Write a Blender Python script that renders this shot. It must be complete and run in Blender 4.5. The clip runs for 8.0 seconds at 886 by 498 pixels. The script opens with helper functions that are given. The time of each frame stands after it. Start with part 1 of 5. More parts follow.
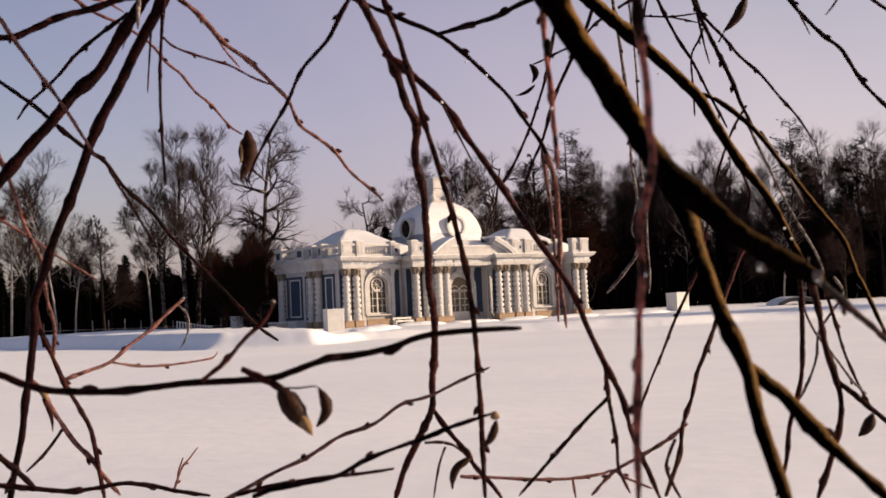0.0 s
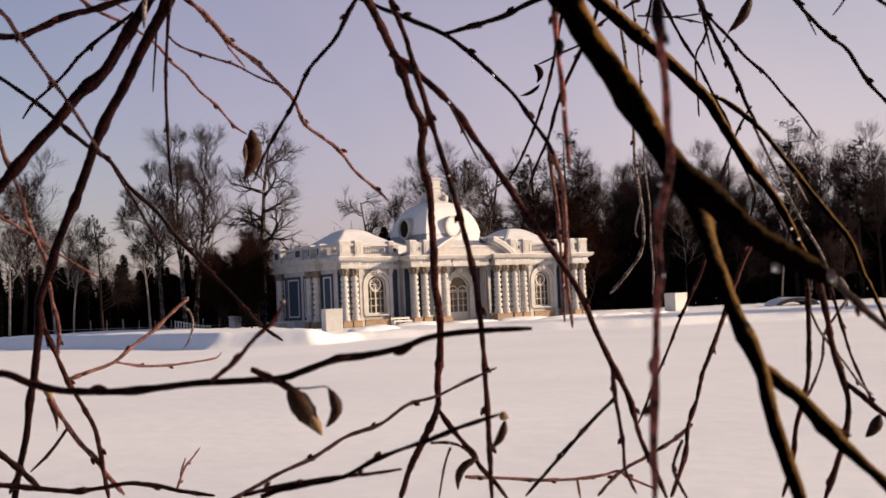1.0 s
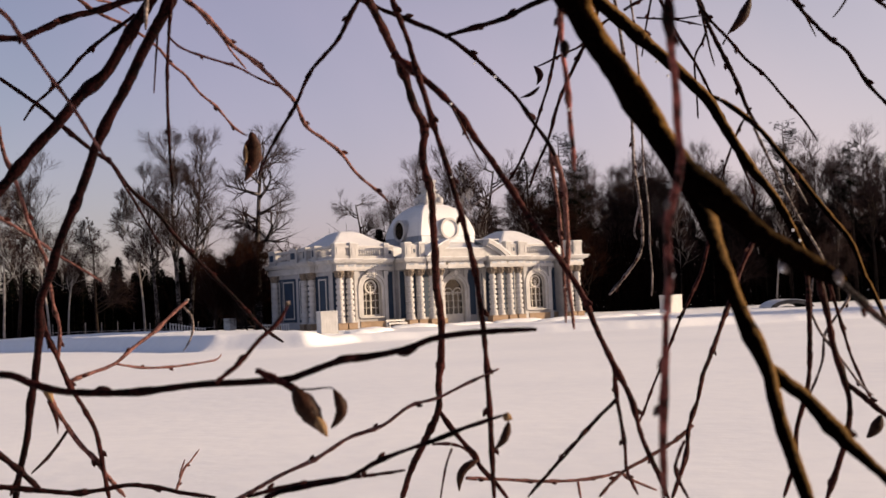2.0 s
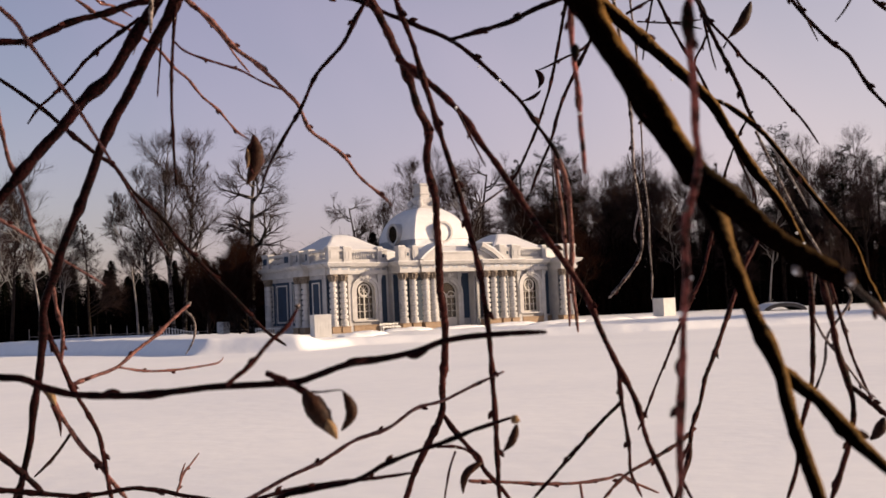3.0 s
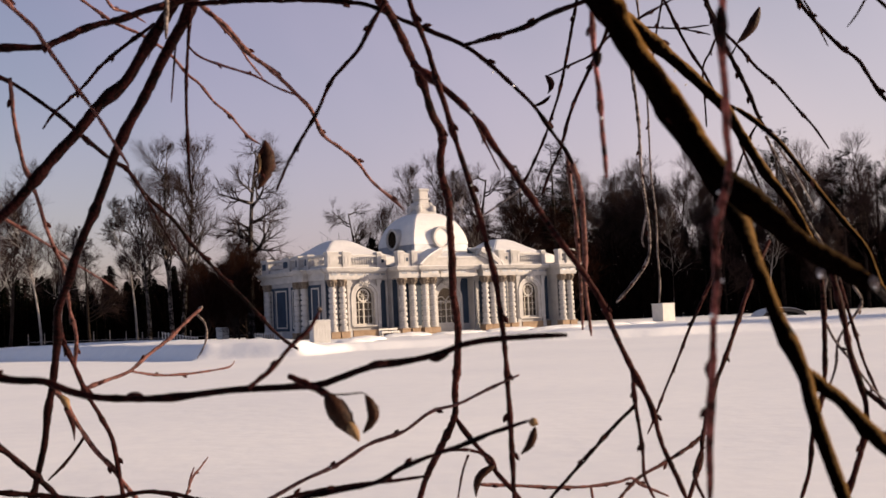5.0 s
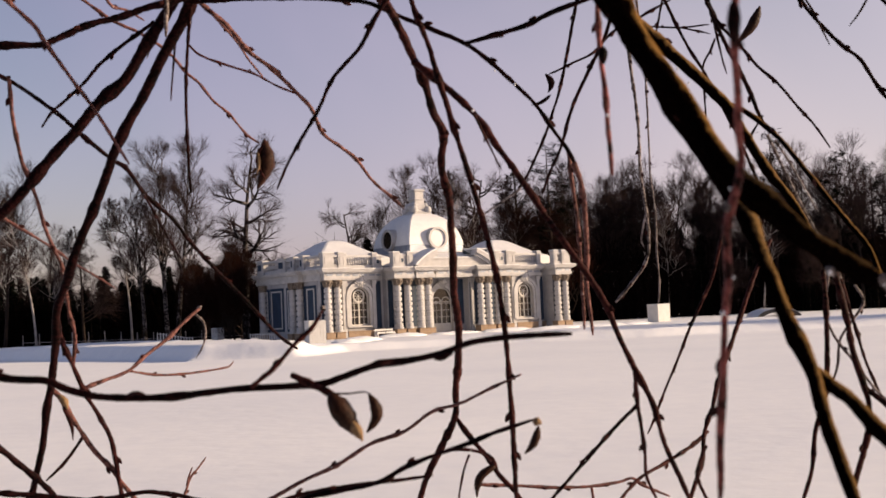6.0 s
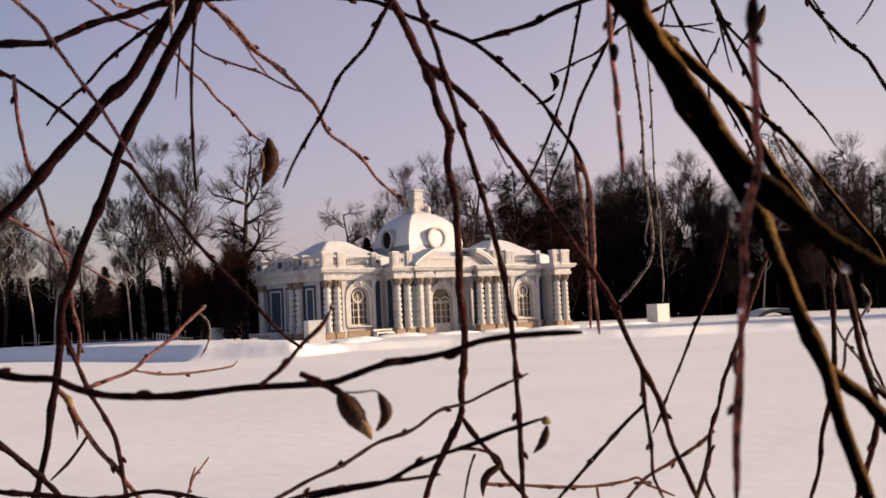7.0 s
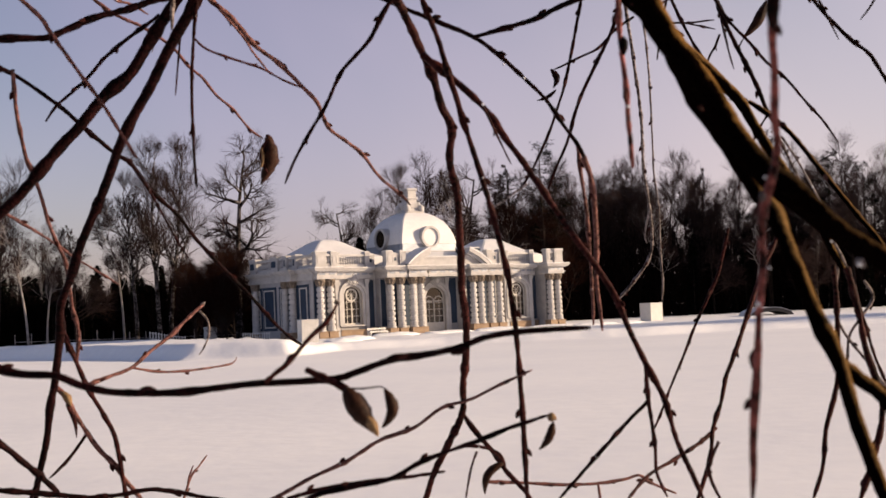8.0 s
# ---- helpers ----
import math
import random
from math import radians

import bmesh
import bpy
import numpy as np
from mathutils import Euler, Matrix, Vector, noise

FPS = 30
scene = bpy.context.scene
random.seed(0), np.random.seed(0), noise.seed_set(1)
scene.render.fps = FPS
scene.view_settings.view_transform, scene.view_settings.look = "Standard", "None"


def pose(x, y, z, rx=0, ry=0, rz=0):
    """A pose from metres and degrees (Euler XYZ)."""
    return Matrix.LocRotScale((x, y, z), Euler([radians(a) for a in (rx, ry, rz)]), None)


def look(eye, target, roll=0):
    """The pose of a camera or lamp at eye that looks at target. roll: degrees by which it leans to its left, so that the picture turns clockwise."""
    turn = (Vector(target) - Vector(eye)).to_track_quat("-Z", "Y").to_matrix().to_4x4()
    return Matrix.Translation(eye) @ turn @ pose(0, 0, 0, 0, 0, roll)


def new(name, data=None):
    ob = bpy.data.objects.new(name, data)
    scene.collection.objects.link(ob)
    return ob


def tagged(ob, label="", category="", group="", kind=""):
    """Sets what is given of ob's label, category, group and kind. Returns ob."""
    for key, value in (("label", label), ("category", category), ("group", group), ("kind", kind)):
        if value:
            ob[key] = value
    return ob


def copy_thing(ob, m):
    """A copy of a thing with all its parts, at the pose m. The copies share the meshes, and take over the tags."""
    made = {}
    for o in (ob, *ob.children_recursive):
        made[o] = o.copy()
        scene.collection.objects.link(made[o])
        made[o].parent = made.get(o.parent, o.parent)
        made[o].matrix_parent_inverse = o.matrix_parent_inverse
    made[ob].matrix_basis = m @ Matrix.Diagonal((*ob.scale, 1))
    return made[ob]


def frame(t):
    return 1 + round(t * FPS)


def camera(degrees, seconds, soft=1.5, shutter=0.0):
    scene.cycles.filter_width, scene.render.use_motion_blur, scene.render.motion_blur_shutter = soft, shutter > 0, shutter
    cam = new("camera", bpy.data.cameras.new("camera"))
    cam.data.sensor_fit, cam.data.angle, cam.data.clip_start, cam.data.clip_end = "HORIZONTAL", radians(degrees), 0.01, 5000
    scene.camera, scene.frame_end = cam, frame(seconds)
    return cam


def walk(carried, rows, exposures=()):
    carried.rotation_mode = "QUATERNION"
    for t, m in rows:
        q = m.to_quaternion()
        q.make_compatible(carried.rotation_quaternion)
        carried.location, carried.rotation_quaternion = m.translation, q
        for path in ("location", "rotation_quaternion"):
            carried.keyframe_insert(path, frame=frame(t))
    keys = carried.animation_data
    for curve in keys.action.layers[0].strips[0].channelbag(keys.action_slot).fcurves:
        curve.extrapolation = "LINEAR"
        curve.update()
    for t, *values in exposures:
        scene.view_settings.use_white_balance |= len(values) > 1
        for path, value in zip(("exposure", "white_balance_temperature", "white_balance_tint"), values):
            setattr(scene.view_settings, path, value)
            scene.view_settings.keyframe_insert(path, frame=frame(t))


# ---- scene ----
EYE = Vector((-75.8455, -111.6610, 2.3907))
TURN = -34.15
cam = camera(39.97, 8.0, soft=1.5)
cam.data.dof.use_dof = True
cam.data.dof.focus_distance = 5.0
cam.data.dof.aperture_fstop = 18.0

# seconds, offset from EYE in metres, tilt, lean, turn in degrees
PATH = [
    (0.0, 0.0489, -0.0271, 0.0021, 92.425, 2.517, -33.180),
    (0.5, 0.0458, -0.0224, 0.0017, 92.406, 2.511, -33.212),
    (1.0, 0.0422, -0.0208, 0.0025, 92.429, 2.441, -33.263),
    (1.5, 0.0393, -0.0202, 0.0020, 92.459, 2.439, -33.336),
    (3.0, 0.0228, -0.0140, 0.0020, 92.667, 2.518, -33.801),
    (3.5, 0.0168, -0.0143, 0.0026, 92.737, 2.478, -33.795),
    (4.0, 0.0130, -0.0163, 0.0027, 92.840, 2.540, -33.753),
    (4.5, 0.0077, -0.0148, 0.0022, 92.890, 2.544, -33.753),
    (6.0, 0.0021, -0.0022, 0.0000, 92.931, 2.529, -34.065),
    (6.5, 0.0000, 0.0000, 0.0000, 92.934, 2.516, -34.022),
    (7.0, -0.0025, 0.0050, -0.0008, 92.929, 2.524, -34.095),
    (7.5, -0.0057, 0.0103, -0.0018, 92.922, 2.519, -34.246),
    (8.0, -0.0070, 0.0168, -0.0031, 92.871, 2.543, -34.410),
]
walk(cam, [(t, pose(EYE.x + x, EYE.y + y, EYE.z + z, rx, ry, rz)) for t, x, y, z, rx, ry, rz in PATH],
     exposures=[(0.0, 0.46, 7250, 29), (8.0, 0.46, 7250, 29)])

# ---------------------------------------------------------------- sky and sun
SUN = Vector((0.81, -0.53, 0.275)).normalized()
world = bpy.data.worlds.new("winter_sky")
scene.world = world
world.use_nodes = True
wt = world.node_tree
sky = wt.nodes.new("ShaderNodeTexSky")
sky.sky_type = "NISHITA"
sky.sun_disc = False
sky.sun_elevation = math.asin(SUN.z)
sky.sun_rotation = math.atan2(SUN.x, SUN.y)
sky.air_density, sky.dust_density, sky.ozone_density = 1.0, 1.3, 1.9
# thin high veil of frosty cloud before the blue
veil = wt.nodes.new("ShaderNodeMix")
veil.data_type = "RGBA"
cloud = wt.nodes.new("ShaderNodeTexNoise")
cloud.inputs["Scale"].default_value, cloud.inputs["Detail"].default_value, cloud.inputs["Distortion"].default_value = 2.2, 4, 0.6
amount = wt.nodes.new("ShaderNodeMapRange")
amount.inputs["From Min"].default_value, amount.inputs["From Max"].default_value = 0.35, 0.65
amount.inputs["To Min"].default_value, amount.inputs["To Max"].default_value = 0.22, 0.46
wt.links.new(cloud.outputs["Fac"], amount.inputs["Value"])
# the veil is thickest low down and towards the sun, and clears overhead
heading = wt.nodes.new("ShaderNodeTexCoord")
toward, height = wt.nodes.new("ShaderNodeVectorMath"), wt.nodes.new("ShaderNodeSeparateXYZ")
toward.operation = "DOT_PRODUCT"
toward.inputs[1].default_value = SUN
wt.links.new(heading.outputs["Generated"], toward.inputs[0])
wt.links.new(heading.outputs["Generated"], height.inputs[0])
glare, low_haze = wt.nodes.new("ShaderNodeMapRange"), wt.nodes.new("ShaderNodeMapRange")
for node, a, b, c, d in ((glare, -0.35, 0.40, 0.38, 1.9), (low_haze, 0.10, 0.50, 1.0, 0.05)):
    for key, value in zip(("From Min", "From Max", "To Min", "To Max"), (a, b, c, d)):
        node.inputs[key].default_value = value
wt.links.new(toward.outputs["Value"], glare.inputs["Value"])
wt.links.new(height.outputs["Z"], low_haze.inputs["Value"])
thick = amount.outputs[0]
for node in (glare, low_haze):
    times = wt.nodes.new("ShaderNodeMath")
    times.operation = "MULTIPLY"
    wt.links.new(thick, times.inputs[0])
    wt.links.new(node.outputs[0], times.inputs[1])
    thick = times.outputs[0]
wt.links.new(thick, [q for q in veil.inputs if q.identifier == "Factor_Float"][0])
wt.links.new(sky.outputs[0], [q for q in veil.inputs if q.identifier == "A_Color"][0])
# cool away from the sun, warm towards it
warmth, haze = wt.nodes.new("ShaderNodeMapRange"), wt.nodes.new("ShaderNodeMix")
warmth.inputs["From Min"].default_value, warmth.inputs["From Max"].default_value = -0.35, 0.30
wt.links.new(toward.outputs["Value"], warmth.inputs["Value"])
haze.data_type = "RGBA"
wt.links.new(warmth.outputs[0], [q for q in haze.inputs if q.identifier == "Factor_Float"][0])
[q for q in haze.inputs if q.identifier == "A_Color"][0].default_value = (5.2, 4.0, 7.0, 1)
[q for q in haze.inputs if q.identifier == "B_Color"][0].default_value = (6.15, 5.75, 6.1, 1)
wt.links.new([q for q in haze.outputs if q.identifier == "Result_Color"][0], [q for q in veil.inputs if q.identifier == "B_Color"][0])
wt.links.new([q for q in veil.outputs if q.identifier == "Result_Color"][0], wt.nodes["Background"].inputs[0])
wt.nodes["Background"].inputs[1].default_value = 0.091
lamp = bpy.data.lights.new("sun", "SUN")
lamp.energy, lamp.angle, lamp.color = 5.0, radians(0.6), (1.0, 0.88, 0.60)
sun = new("sun", lamp)
sun.matrix_world = look(SUN * 100, (0, 0, 0))

# ---------------------------------------------------------------- materials
def material(name, dark, light, scale=4.0, rough=0.8, bump=0.3, fine=40.0, spread=0.5, metal=0.0, island=0.0, depth=0.02, shine=0.5, low=0.3, high=0.7):
    """Two scales of noise between two colours, with fine relief."""
    m = bpy.data.materials.new(name)
    m.use_nodes = True
    t = m.node_tree
    b = t.nodes["Principled BSDF"]
    co = t.nodes.new("ShaderNodeTexCoord")
    big, small = t.nodes.new("ShaderNodeTexNoise"), t.nodes.new("ShaderNodeTexNoise")
    big.inputs["Scale"].default_value, small.inputs["Scale"].default_value = scale, fine
    big.inputs["Detail"].default_value, small.inputs["Detail"].default_value = 4, 5
    for n in (big, small):
        t.links.new(co.outputs["Object"], n.inputs["Vector"])
    mix = t.nodes.new("ShaderNodeMath")
    mix.operation = "MULTIPLY_ADD"
    t.links.new(small.outputs["Fac"], mix.inputs[0])
    mix.inputs[1].default_value = spread
    sub = t.nodes.new("ShaderNodeMath")
    sub.operation = "MULTIPLY_ADD"
    t.links.new(big.outputs["Fac"], sub.inputs[0])
    sub.inputs[1].default_value, sub.inputs[2].default_value = 1 - spread, 0.0
    t.links.new(sub.outputs[0], mix.inputs[2])
    last = mix.outputs[0]
    if island:
        info = t.nodes.new("ShaderNodeObjectInfo")
        add = t.nodes.new("ShaderNodeMath")
        add.operation = "MULTIPLY_ADD"
        t.links.new(info.outputs["Random"], add.inputs[0])
        add.inputs[1].default_value = island
        t.links.new(last, add.inputs[2])
        last = add.outputs[0]
    ramp = t.nodes.new("ShaderNodeValToRGB")
    ramp.color_ramp.elements[0].position, ramp.color_ramp.elements[1].position = low, high
    ramp.color_ramp.elements[0].color, ramp.color_ramp.elements[1].color = (*dark, 1), (*light, 1)
    t.links.new(last, ramp.inputs[0])
    t.links.new(ramp.outputs[0], b.inputs["Base Color"])
    b.inputs["Roughness"].default_value, b.inputs["Metallic"].default_value = rough, metal
    b.inputs["Specular IOR Level"].default_value = shine
    if bump:
        bp = t.nodes.new("ShaderNodeBump")
        bp.inputs["Strength"].default_value, bp.inputs["Distance"].default_value = bump, depth
        t.links.new(small.outputs["Fac"], bp.inputs["Height"])
        t.links.new(bp.outputs[0], b.inputs["Normal"])
    return m


dark = material("dark_bark", (0.0015, 0.0006, 0.0007), (0.040, 0.0098, 0.0105), 40, 0.6, 0.7, 260, 0.6, depth=0.002, shine=0.04, low=0.42, high=0.74)
bark = material("brown_bark", (0.003, 0.0009, 0.0009), (0.092, 0.0235, 0.022), 35, 0.6, 0.7, 260, 0.55, depth=0.002, shine=0.05, low=0.40, high=0.70)
red = material("red_young_bark", (0.006, 0.0015, 0.0015), (0.29, 0.125, 0.112), 90, 0.5, 0.8, 300, 0.5, depth=0.002, shine=0.08, low=0.35, high=0.68)
pink = material("pink_peeling_bark", (0.010, 0.002, 0.002), (0.36, 0.105, 0.095), 70, 0.5, 0.9, 200, 0.4, depth=0.003, shine=0.08, low=0.40, high=0.62)


def mossy(name, wood, cushion, start):
    """Black bark with ragged moss up and right; sunlit rim and shade partly in colour."""
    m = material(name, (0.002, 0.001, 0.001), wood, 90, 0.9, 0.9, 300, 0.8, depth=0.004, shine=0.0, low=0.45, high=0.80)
    t = m.node_tree
    b = t.nodes["Principled BSDF"]
    base = b.inputs["Base Color"].links[0].from_socket
    co = t.nodes.new("ShaderNodeTexCoord")
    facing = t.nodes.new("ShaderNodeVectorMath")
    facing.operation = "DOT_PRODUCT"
    # up and to the right, towards the sun
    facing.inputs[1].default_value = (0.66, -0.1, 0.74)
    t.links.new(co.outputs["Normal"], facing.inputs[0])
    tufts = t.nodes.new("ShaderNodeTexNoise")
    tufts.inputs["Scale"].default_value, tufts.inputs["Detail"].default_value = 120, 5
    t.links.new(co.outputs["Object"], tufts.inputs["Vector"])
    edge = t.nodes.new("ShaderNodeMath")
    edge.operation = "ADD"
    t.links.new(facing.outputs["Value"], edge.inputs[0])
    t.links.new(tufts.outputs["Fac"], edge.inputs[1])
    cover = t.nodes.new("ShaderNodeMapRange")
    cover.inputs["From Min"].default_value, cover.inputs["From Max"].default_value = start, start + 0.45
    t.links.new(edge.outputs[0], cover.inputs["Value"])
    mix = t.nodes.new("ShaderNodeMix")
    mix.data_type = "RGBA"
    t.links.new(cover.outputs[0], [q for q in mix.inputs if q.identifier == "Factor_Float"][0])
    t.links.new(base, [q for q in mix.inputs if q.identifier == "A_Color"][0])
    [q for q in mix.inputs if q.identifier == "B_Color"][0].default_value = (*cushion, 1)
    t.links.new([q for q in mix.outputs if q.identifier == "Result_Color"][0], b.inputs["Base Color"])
    return m


moss = mossy("mossy_sunside_bark", (0.005, 0.003, 0.002), (0.170, 0.092, 0.032), 0.98)
moss_thick = mossy("thickly_mossed_sunside_bark", (0.005, 0.003, 0.002), (0.155, 0.090, 0.038), 0.74)
pale = material("frosted_bark", (0.020, 0.012, 0.011), (0.46, 0.38, 0.37), 60, 0.6, 0.6, 260, 0.6, depth=0.002, shine=0.12, low=0.42, high=0.70)
pod = material("dry_pod", (0.004, 0.002, 0.0016), (0.056, 0.020, 0.011), 60, 0.55, 0.6, 300, 0.5, depth=0.002, shine=0.12)
pod_tip = material("dry_pod_tip", (0.09, 0.05, 0.025), (0.36, 0.23, 0.13), 80, 0.6, 0.4, 300, 0.5, depth=0.001, shine=0.12)
snow = material("snow", (0.74, 0.76, 0.80), (0.86, 0.87, 0.88), 0.08, 0.6, 0.25, 1.2, 0.4, depth=0.12)
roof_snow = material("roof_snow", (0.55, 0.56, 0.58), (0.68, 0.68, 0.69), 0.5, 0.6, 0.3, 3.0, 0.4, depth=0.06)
ice = bpy.data.materials.new("clear_ice")
ice.use_nodes = True
ice_node = ice.node_tree.nodes["Principled BSDF"]
ice_node.inputs["Base Color"].default_value = (0.95, 0.96, 1.0, 1)
ice_node.inputs["Roughness"].default_value = 0.15
ice_node.inputs["Transmission Weight"].default_value = 0.4

# ---------------------------------------------------------------- mesh helpers
def mesh_of(name, bm, mat, smooth=False):
    me = bpy.data.meshes.new(name)
    bmesh.ops.recalc_face_normals(bm, faces=bm.faces[:])
    bm.to_mesh(me)
    bm.free()
    me.materials.append(mat)
    if smooth:
        me.polygons.foreach_set("use_smooth", [True] * len(me.polygons))
    return me


def part(name, bm, mat, parent=None, label="", smooth=False):
    ob = new(name, mesh_of(name, bm, mat, smooth))
    ob.parent = parent
    return tagged(ob, label)


def box(bm, x0, x1, y0, y1, z0, z1):
    v = [bm.verts.new((x, y, z)) for z in (z0, z1) for x, y in ((x0, y0), (x1, y0), (x1, y1), (x0, y1))]
    for f in ((0, 1, 2, 3), (4, 5, 6, 7), (0, 1, 5, 4), (1, 2, 6, 5), (2, 3, 7, 6), (3, 0, 4, 7)):
        bm.faces.new([v[i] for i in f])
    return v


def lathe(bm, profile, n=12, at=(0, 0), closed=True):
    """Turn (radius, height) pairs about an upright axis."""
    rings = []
    for r, z in profile:
        rings.append([bm.verts.new((at[0] + r * math.cos(2 * math.pi * k / n), at[1] + r * math.sin(2 * math.pi * k / n), z))
                      for k in range(n)])
    for a, b in zip(rings, rings[1:]):
        for k in range(n):
            bm.faces.new((a[k], a[(k + 1) % n], b[(k + 1) % n], b[k]))
    if closed:
        bm.faces.new(rings[0][::-1])
        bm.faces.new(rings[-1])


def prism(bm, outline, y0, y1):
    """Push an outline of (x, z) pairs from y0 to y1."""
    a = [bm.verts.new((x, y0, z)) for x, z in outline]
    b = [bm.verts.new((x, y1, z)) for x, z in outline]
    n = len(a)
    for k in range(n):
        bm.faces.new((a[k], a[(k + 1) % n], b[(k + 1) % n], b[k]))
    bm.faces.new(a)
    bm.faces.new(b[::-1])


def tubes(segments, name, mat):
    """One mesh out of tapered limbs: (points, radii, sides)."""
    verts, faces = [], []
    for pts, radii, n in segments:
        base = len(verts)
        side = None
        if radii[-1] == 0.0:                      # a spike
            way = (pts[-1] - pts[0]).normalized()
            side = way.orthogonal().normalized() * radii[0]
            other = way.cross(side)
            verts += [pts[0] + side, pts[0] - side * 0.5 + other * 0.87, pts[0] - side * 0.5 - other * 0.87, pts[-1]]
            faces += [(base, base + 1, base + 3), (base + 1, base + 2, base + 3), (base + 2, base, base + 3)]
            continue
        for i, (q, r) in enumerate(zip(pts, radii)):
            way = (pts[min(i + 1, len(pts) - 1)] - pts[max(i - 1, 0)]).normalized()
            if side is None:
                side = way.orthogonal().normalized()
            side = (side - way * side.dot(way)).normalized()
            other = way.cross(side)
            for k in range(n):
                a = 2 * math.pi * k / n
                verts.append(q + (side * math.cos(a) + other * math.sin(a)) * r)
        for i in range(len(pts) - 1):
            for k in range(n):
                a, b = base + i * n + k, base + i * n + (k + 1) % n
                faces.append((a, b, b + n, a + n))
        if n > 3:
            faces.append(tuple(base + k for k in range(n))[::-1])
            faces.append(tuple(base + (len(pts) - 1) * n + k for k in range(n)))
    me = bpy.data.meshes.new(name)
    me.from_pydata([tuple(v) for v in verts], [], faces)
    me.materials.append(mat)
    me.polygons.foreach_set("use_smooth", [True] * len(me.polygons))
    return me
white = material("white_plaster", (0.31, 0.305, 0.305), (0.50, 0.49, 0.49), 1.2, 0.75, 0.25, 14, 0.4, island=0.06)
shell = material("wall_plaster", (0.25, 0.245, 0.25), (0.43, 0.42, 0.425), 0.8, 0.8, 0.25, 12, 0.4)
blue = material("blue_plaster", (0.0045, 0.016, 0.038), (0.011, 0.034, 0.070), 0.9, 0.7, 0.2, 14, 0.4)
stone = material("sandstone_plinth", (0.17, 0.11, 0.07), (0.32, 0.225, 0.15), 1.6, 0.85, 0.4, 16, 0.5, island=0.1)
gilt = material("weathered_capital_stone", (0.06, 0.045, 0.035), (0.30, 0.24, 0.19), 5, 0.8, 0.5, 24, 0.5)
tin = material("zinc_sheet", (0.17, 0.19, 0.23), (0.34, 0.37, 0.42), 0.8, 0.45, 0.1, 6, 0.4, metal=0.5)
inside = material("dim_plaster", (0.10, 0.07, 0.05), (0.18, 0.13, 0.10), 1.0, 0.9, 0.1, 10)
joinery = material("painted_joinery", (0.38, 0.36, 0.33), (0.55, 0.53, 0.50), 3, 0.5, 0.1, 30)
board = material("white_painted_boards", (0.50, 0.49, 0.47), (0.64, 0.63, 0.61), 1.5, 0.7, 0.2, 20, 0.4)
# footbridge stone, darkened in colour for the shade it stands in
bridge_stone = material("shaded_bridge_stone", (0.02, 0.018, 0.018), (0.09, 0.080, 0.075), 2.5, 0.8, 0.5, 16, 0.5)
# trunk colour cut dark to stand for the shade among the trees
trunk_bark = material("old_tree_bark", (0.004, 0.003, 0.0025), (0.032, 0.021, 0.018), 1.5, 0.9, 0.7, 9, 0.5, depth=0.05, shine=0.1)
snowy_bark = material("snow_dusted_bark", (0.008, 0.006, 0.005), (0.27, 0.24, 0.24), 1.1, 0.9, 0.7, 5, 0.5, depth=0.05, shine=0.1, low=0.48, high=0.70)
pale_bark = material("birch_bark", (0.05, 0.042, 0.04), (0.38, 0.35, 0.34), 1.3, 0.8, 0.4, 7, 0.5, depth=0.03, shine=0.1)
twig_bark = material("far_twigs", (0.008, 0.005, 0.005), (0.055, 0.036, 0.034), 0.6, 0.9, 0.0, shine=0.0)
rust_twig = material("far_red_twigs", (0.008, 0.0035, 0.003), (0.026, 0.011, 0.008), 0.6, 0.9, 0.0, shine=0.0)
# brush and needle colours taken near black to hold the wood's own shade
brush_twig = material("shaded_brushwood_twigs", (0.002, 0.0013, 0.0013), (0.007, 0.0045, 0.004), 0.6, 0.9, 0.0, shine=0.0)
needles = material("shaded_needles", (0.0015, 0.002, 0.0015), (0.005, 0.0055, 0.004), 0.8, 0.9, 0.0, shine=0.0)
glass = bpy.data.materials.new("window_glass")
glass.use_nodes = True
g = glass.node_tree.nodes["Principled BSDF"]
g.inputs["Base Color"].default_value = (0.012, 0.009, 0.008, 1)
g.inputs["Roughness"].default_value = 0.08
g.inputs["Transmission Weight"].default_value = 0.35

# ---------------------------------------------------------------- ground: frozen pond and its banks, one sheet
SHORE = [(-900, 420), (-120, 80), (-44, 30), (-38, 4), (-36.2, -14.2), (-28.8, -20.2), (-26.4, -19.4), (-21, -15.5), (-12, -18.5), (3.8, -27.6),
         (12.2, -30.6), (26.2, -37.3), (70, -60), (900, -420)]


def past_shore(x, y):
    """How far a place lies inland of the pond's edge."""
    best, side = 1e9, 1
    for (ax, ay), (bx, by) in zip(SHORE, SHORE[1:]):
        dx, dy = bx - ax, by - ay
        s = min(max(((x - ax) * dx + (y - ay) * dy) / (dx * dx + dy * dy), 0), 1)
        d = math.hypot(x - ax - s * dx, y - ay - s * dy)
        if d < best:
            best, side = d, 1 if dx * (y - ay) - dy * (x - ax) > 0 else -1
    return best * side


def ease(a, b, v):
    s = min(max((v - a) / (b - a), 0), 1)
    return s * s * (3 - 2 * s)


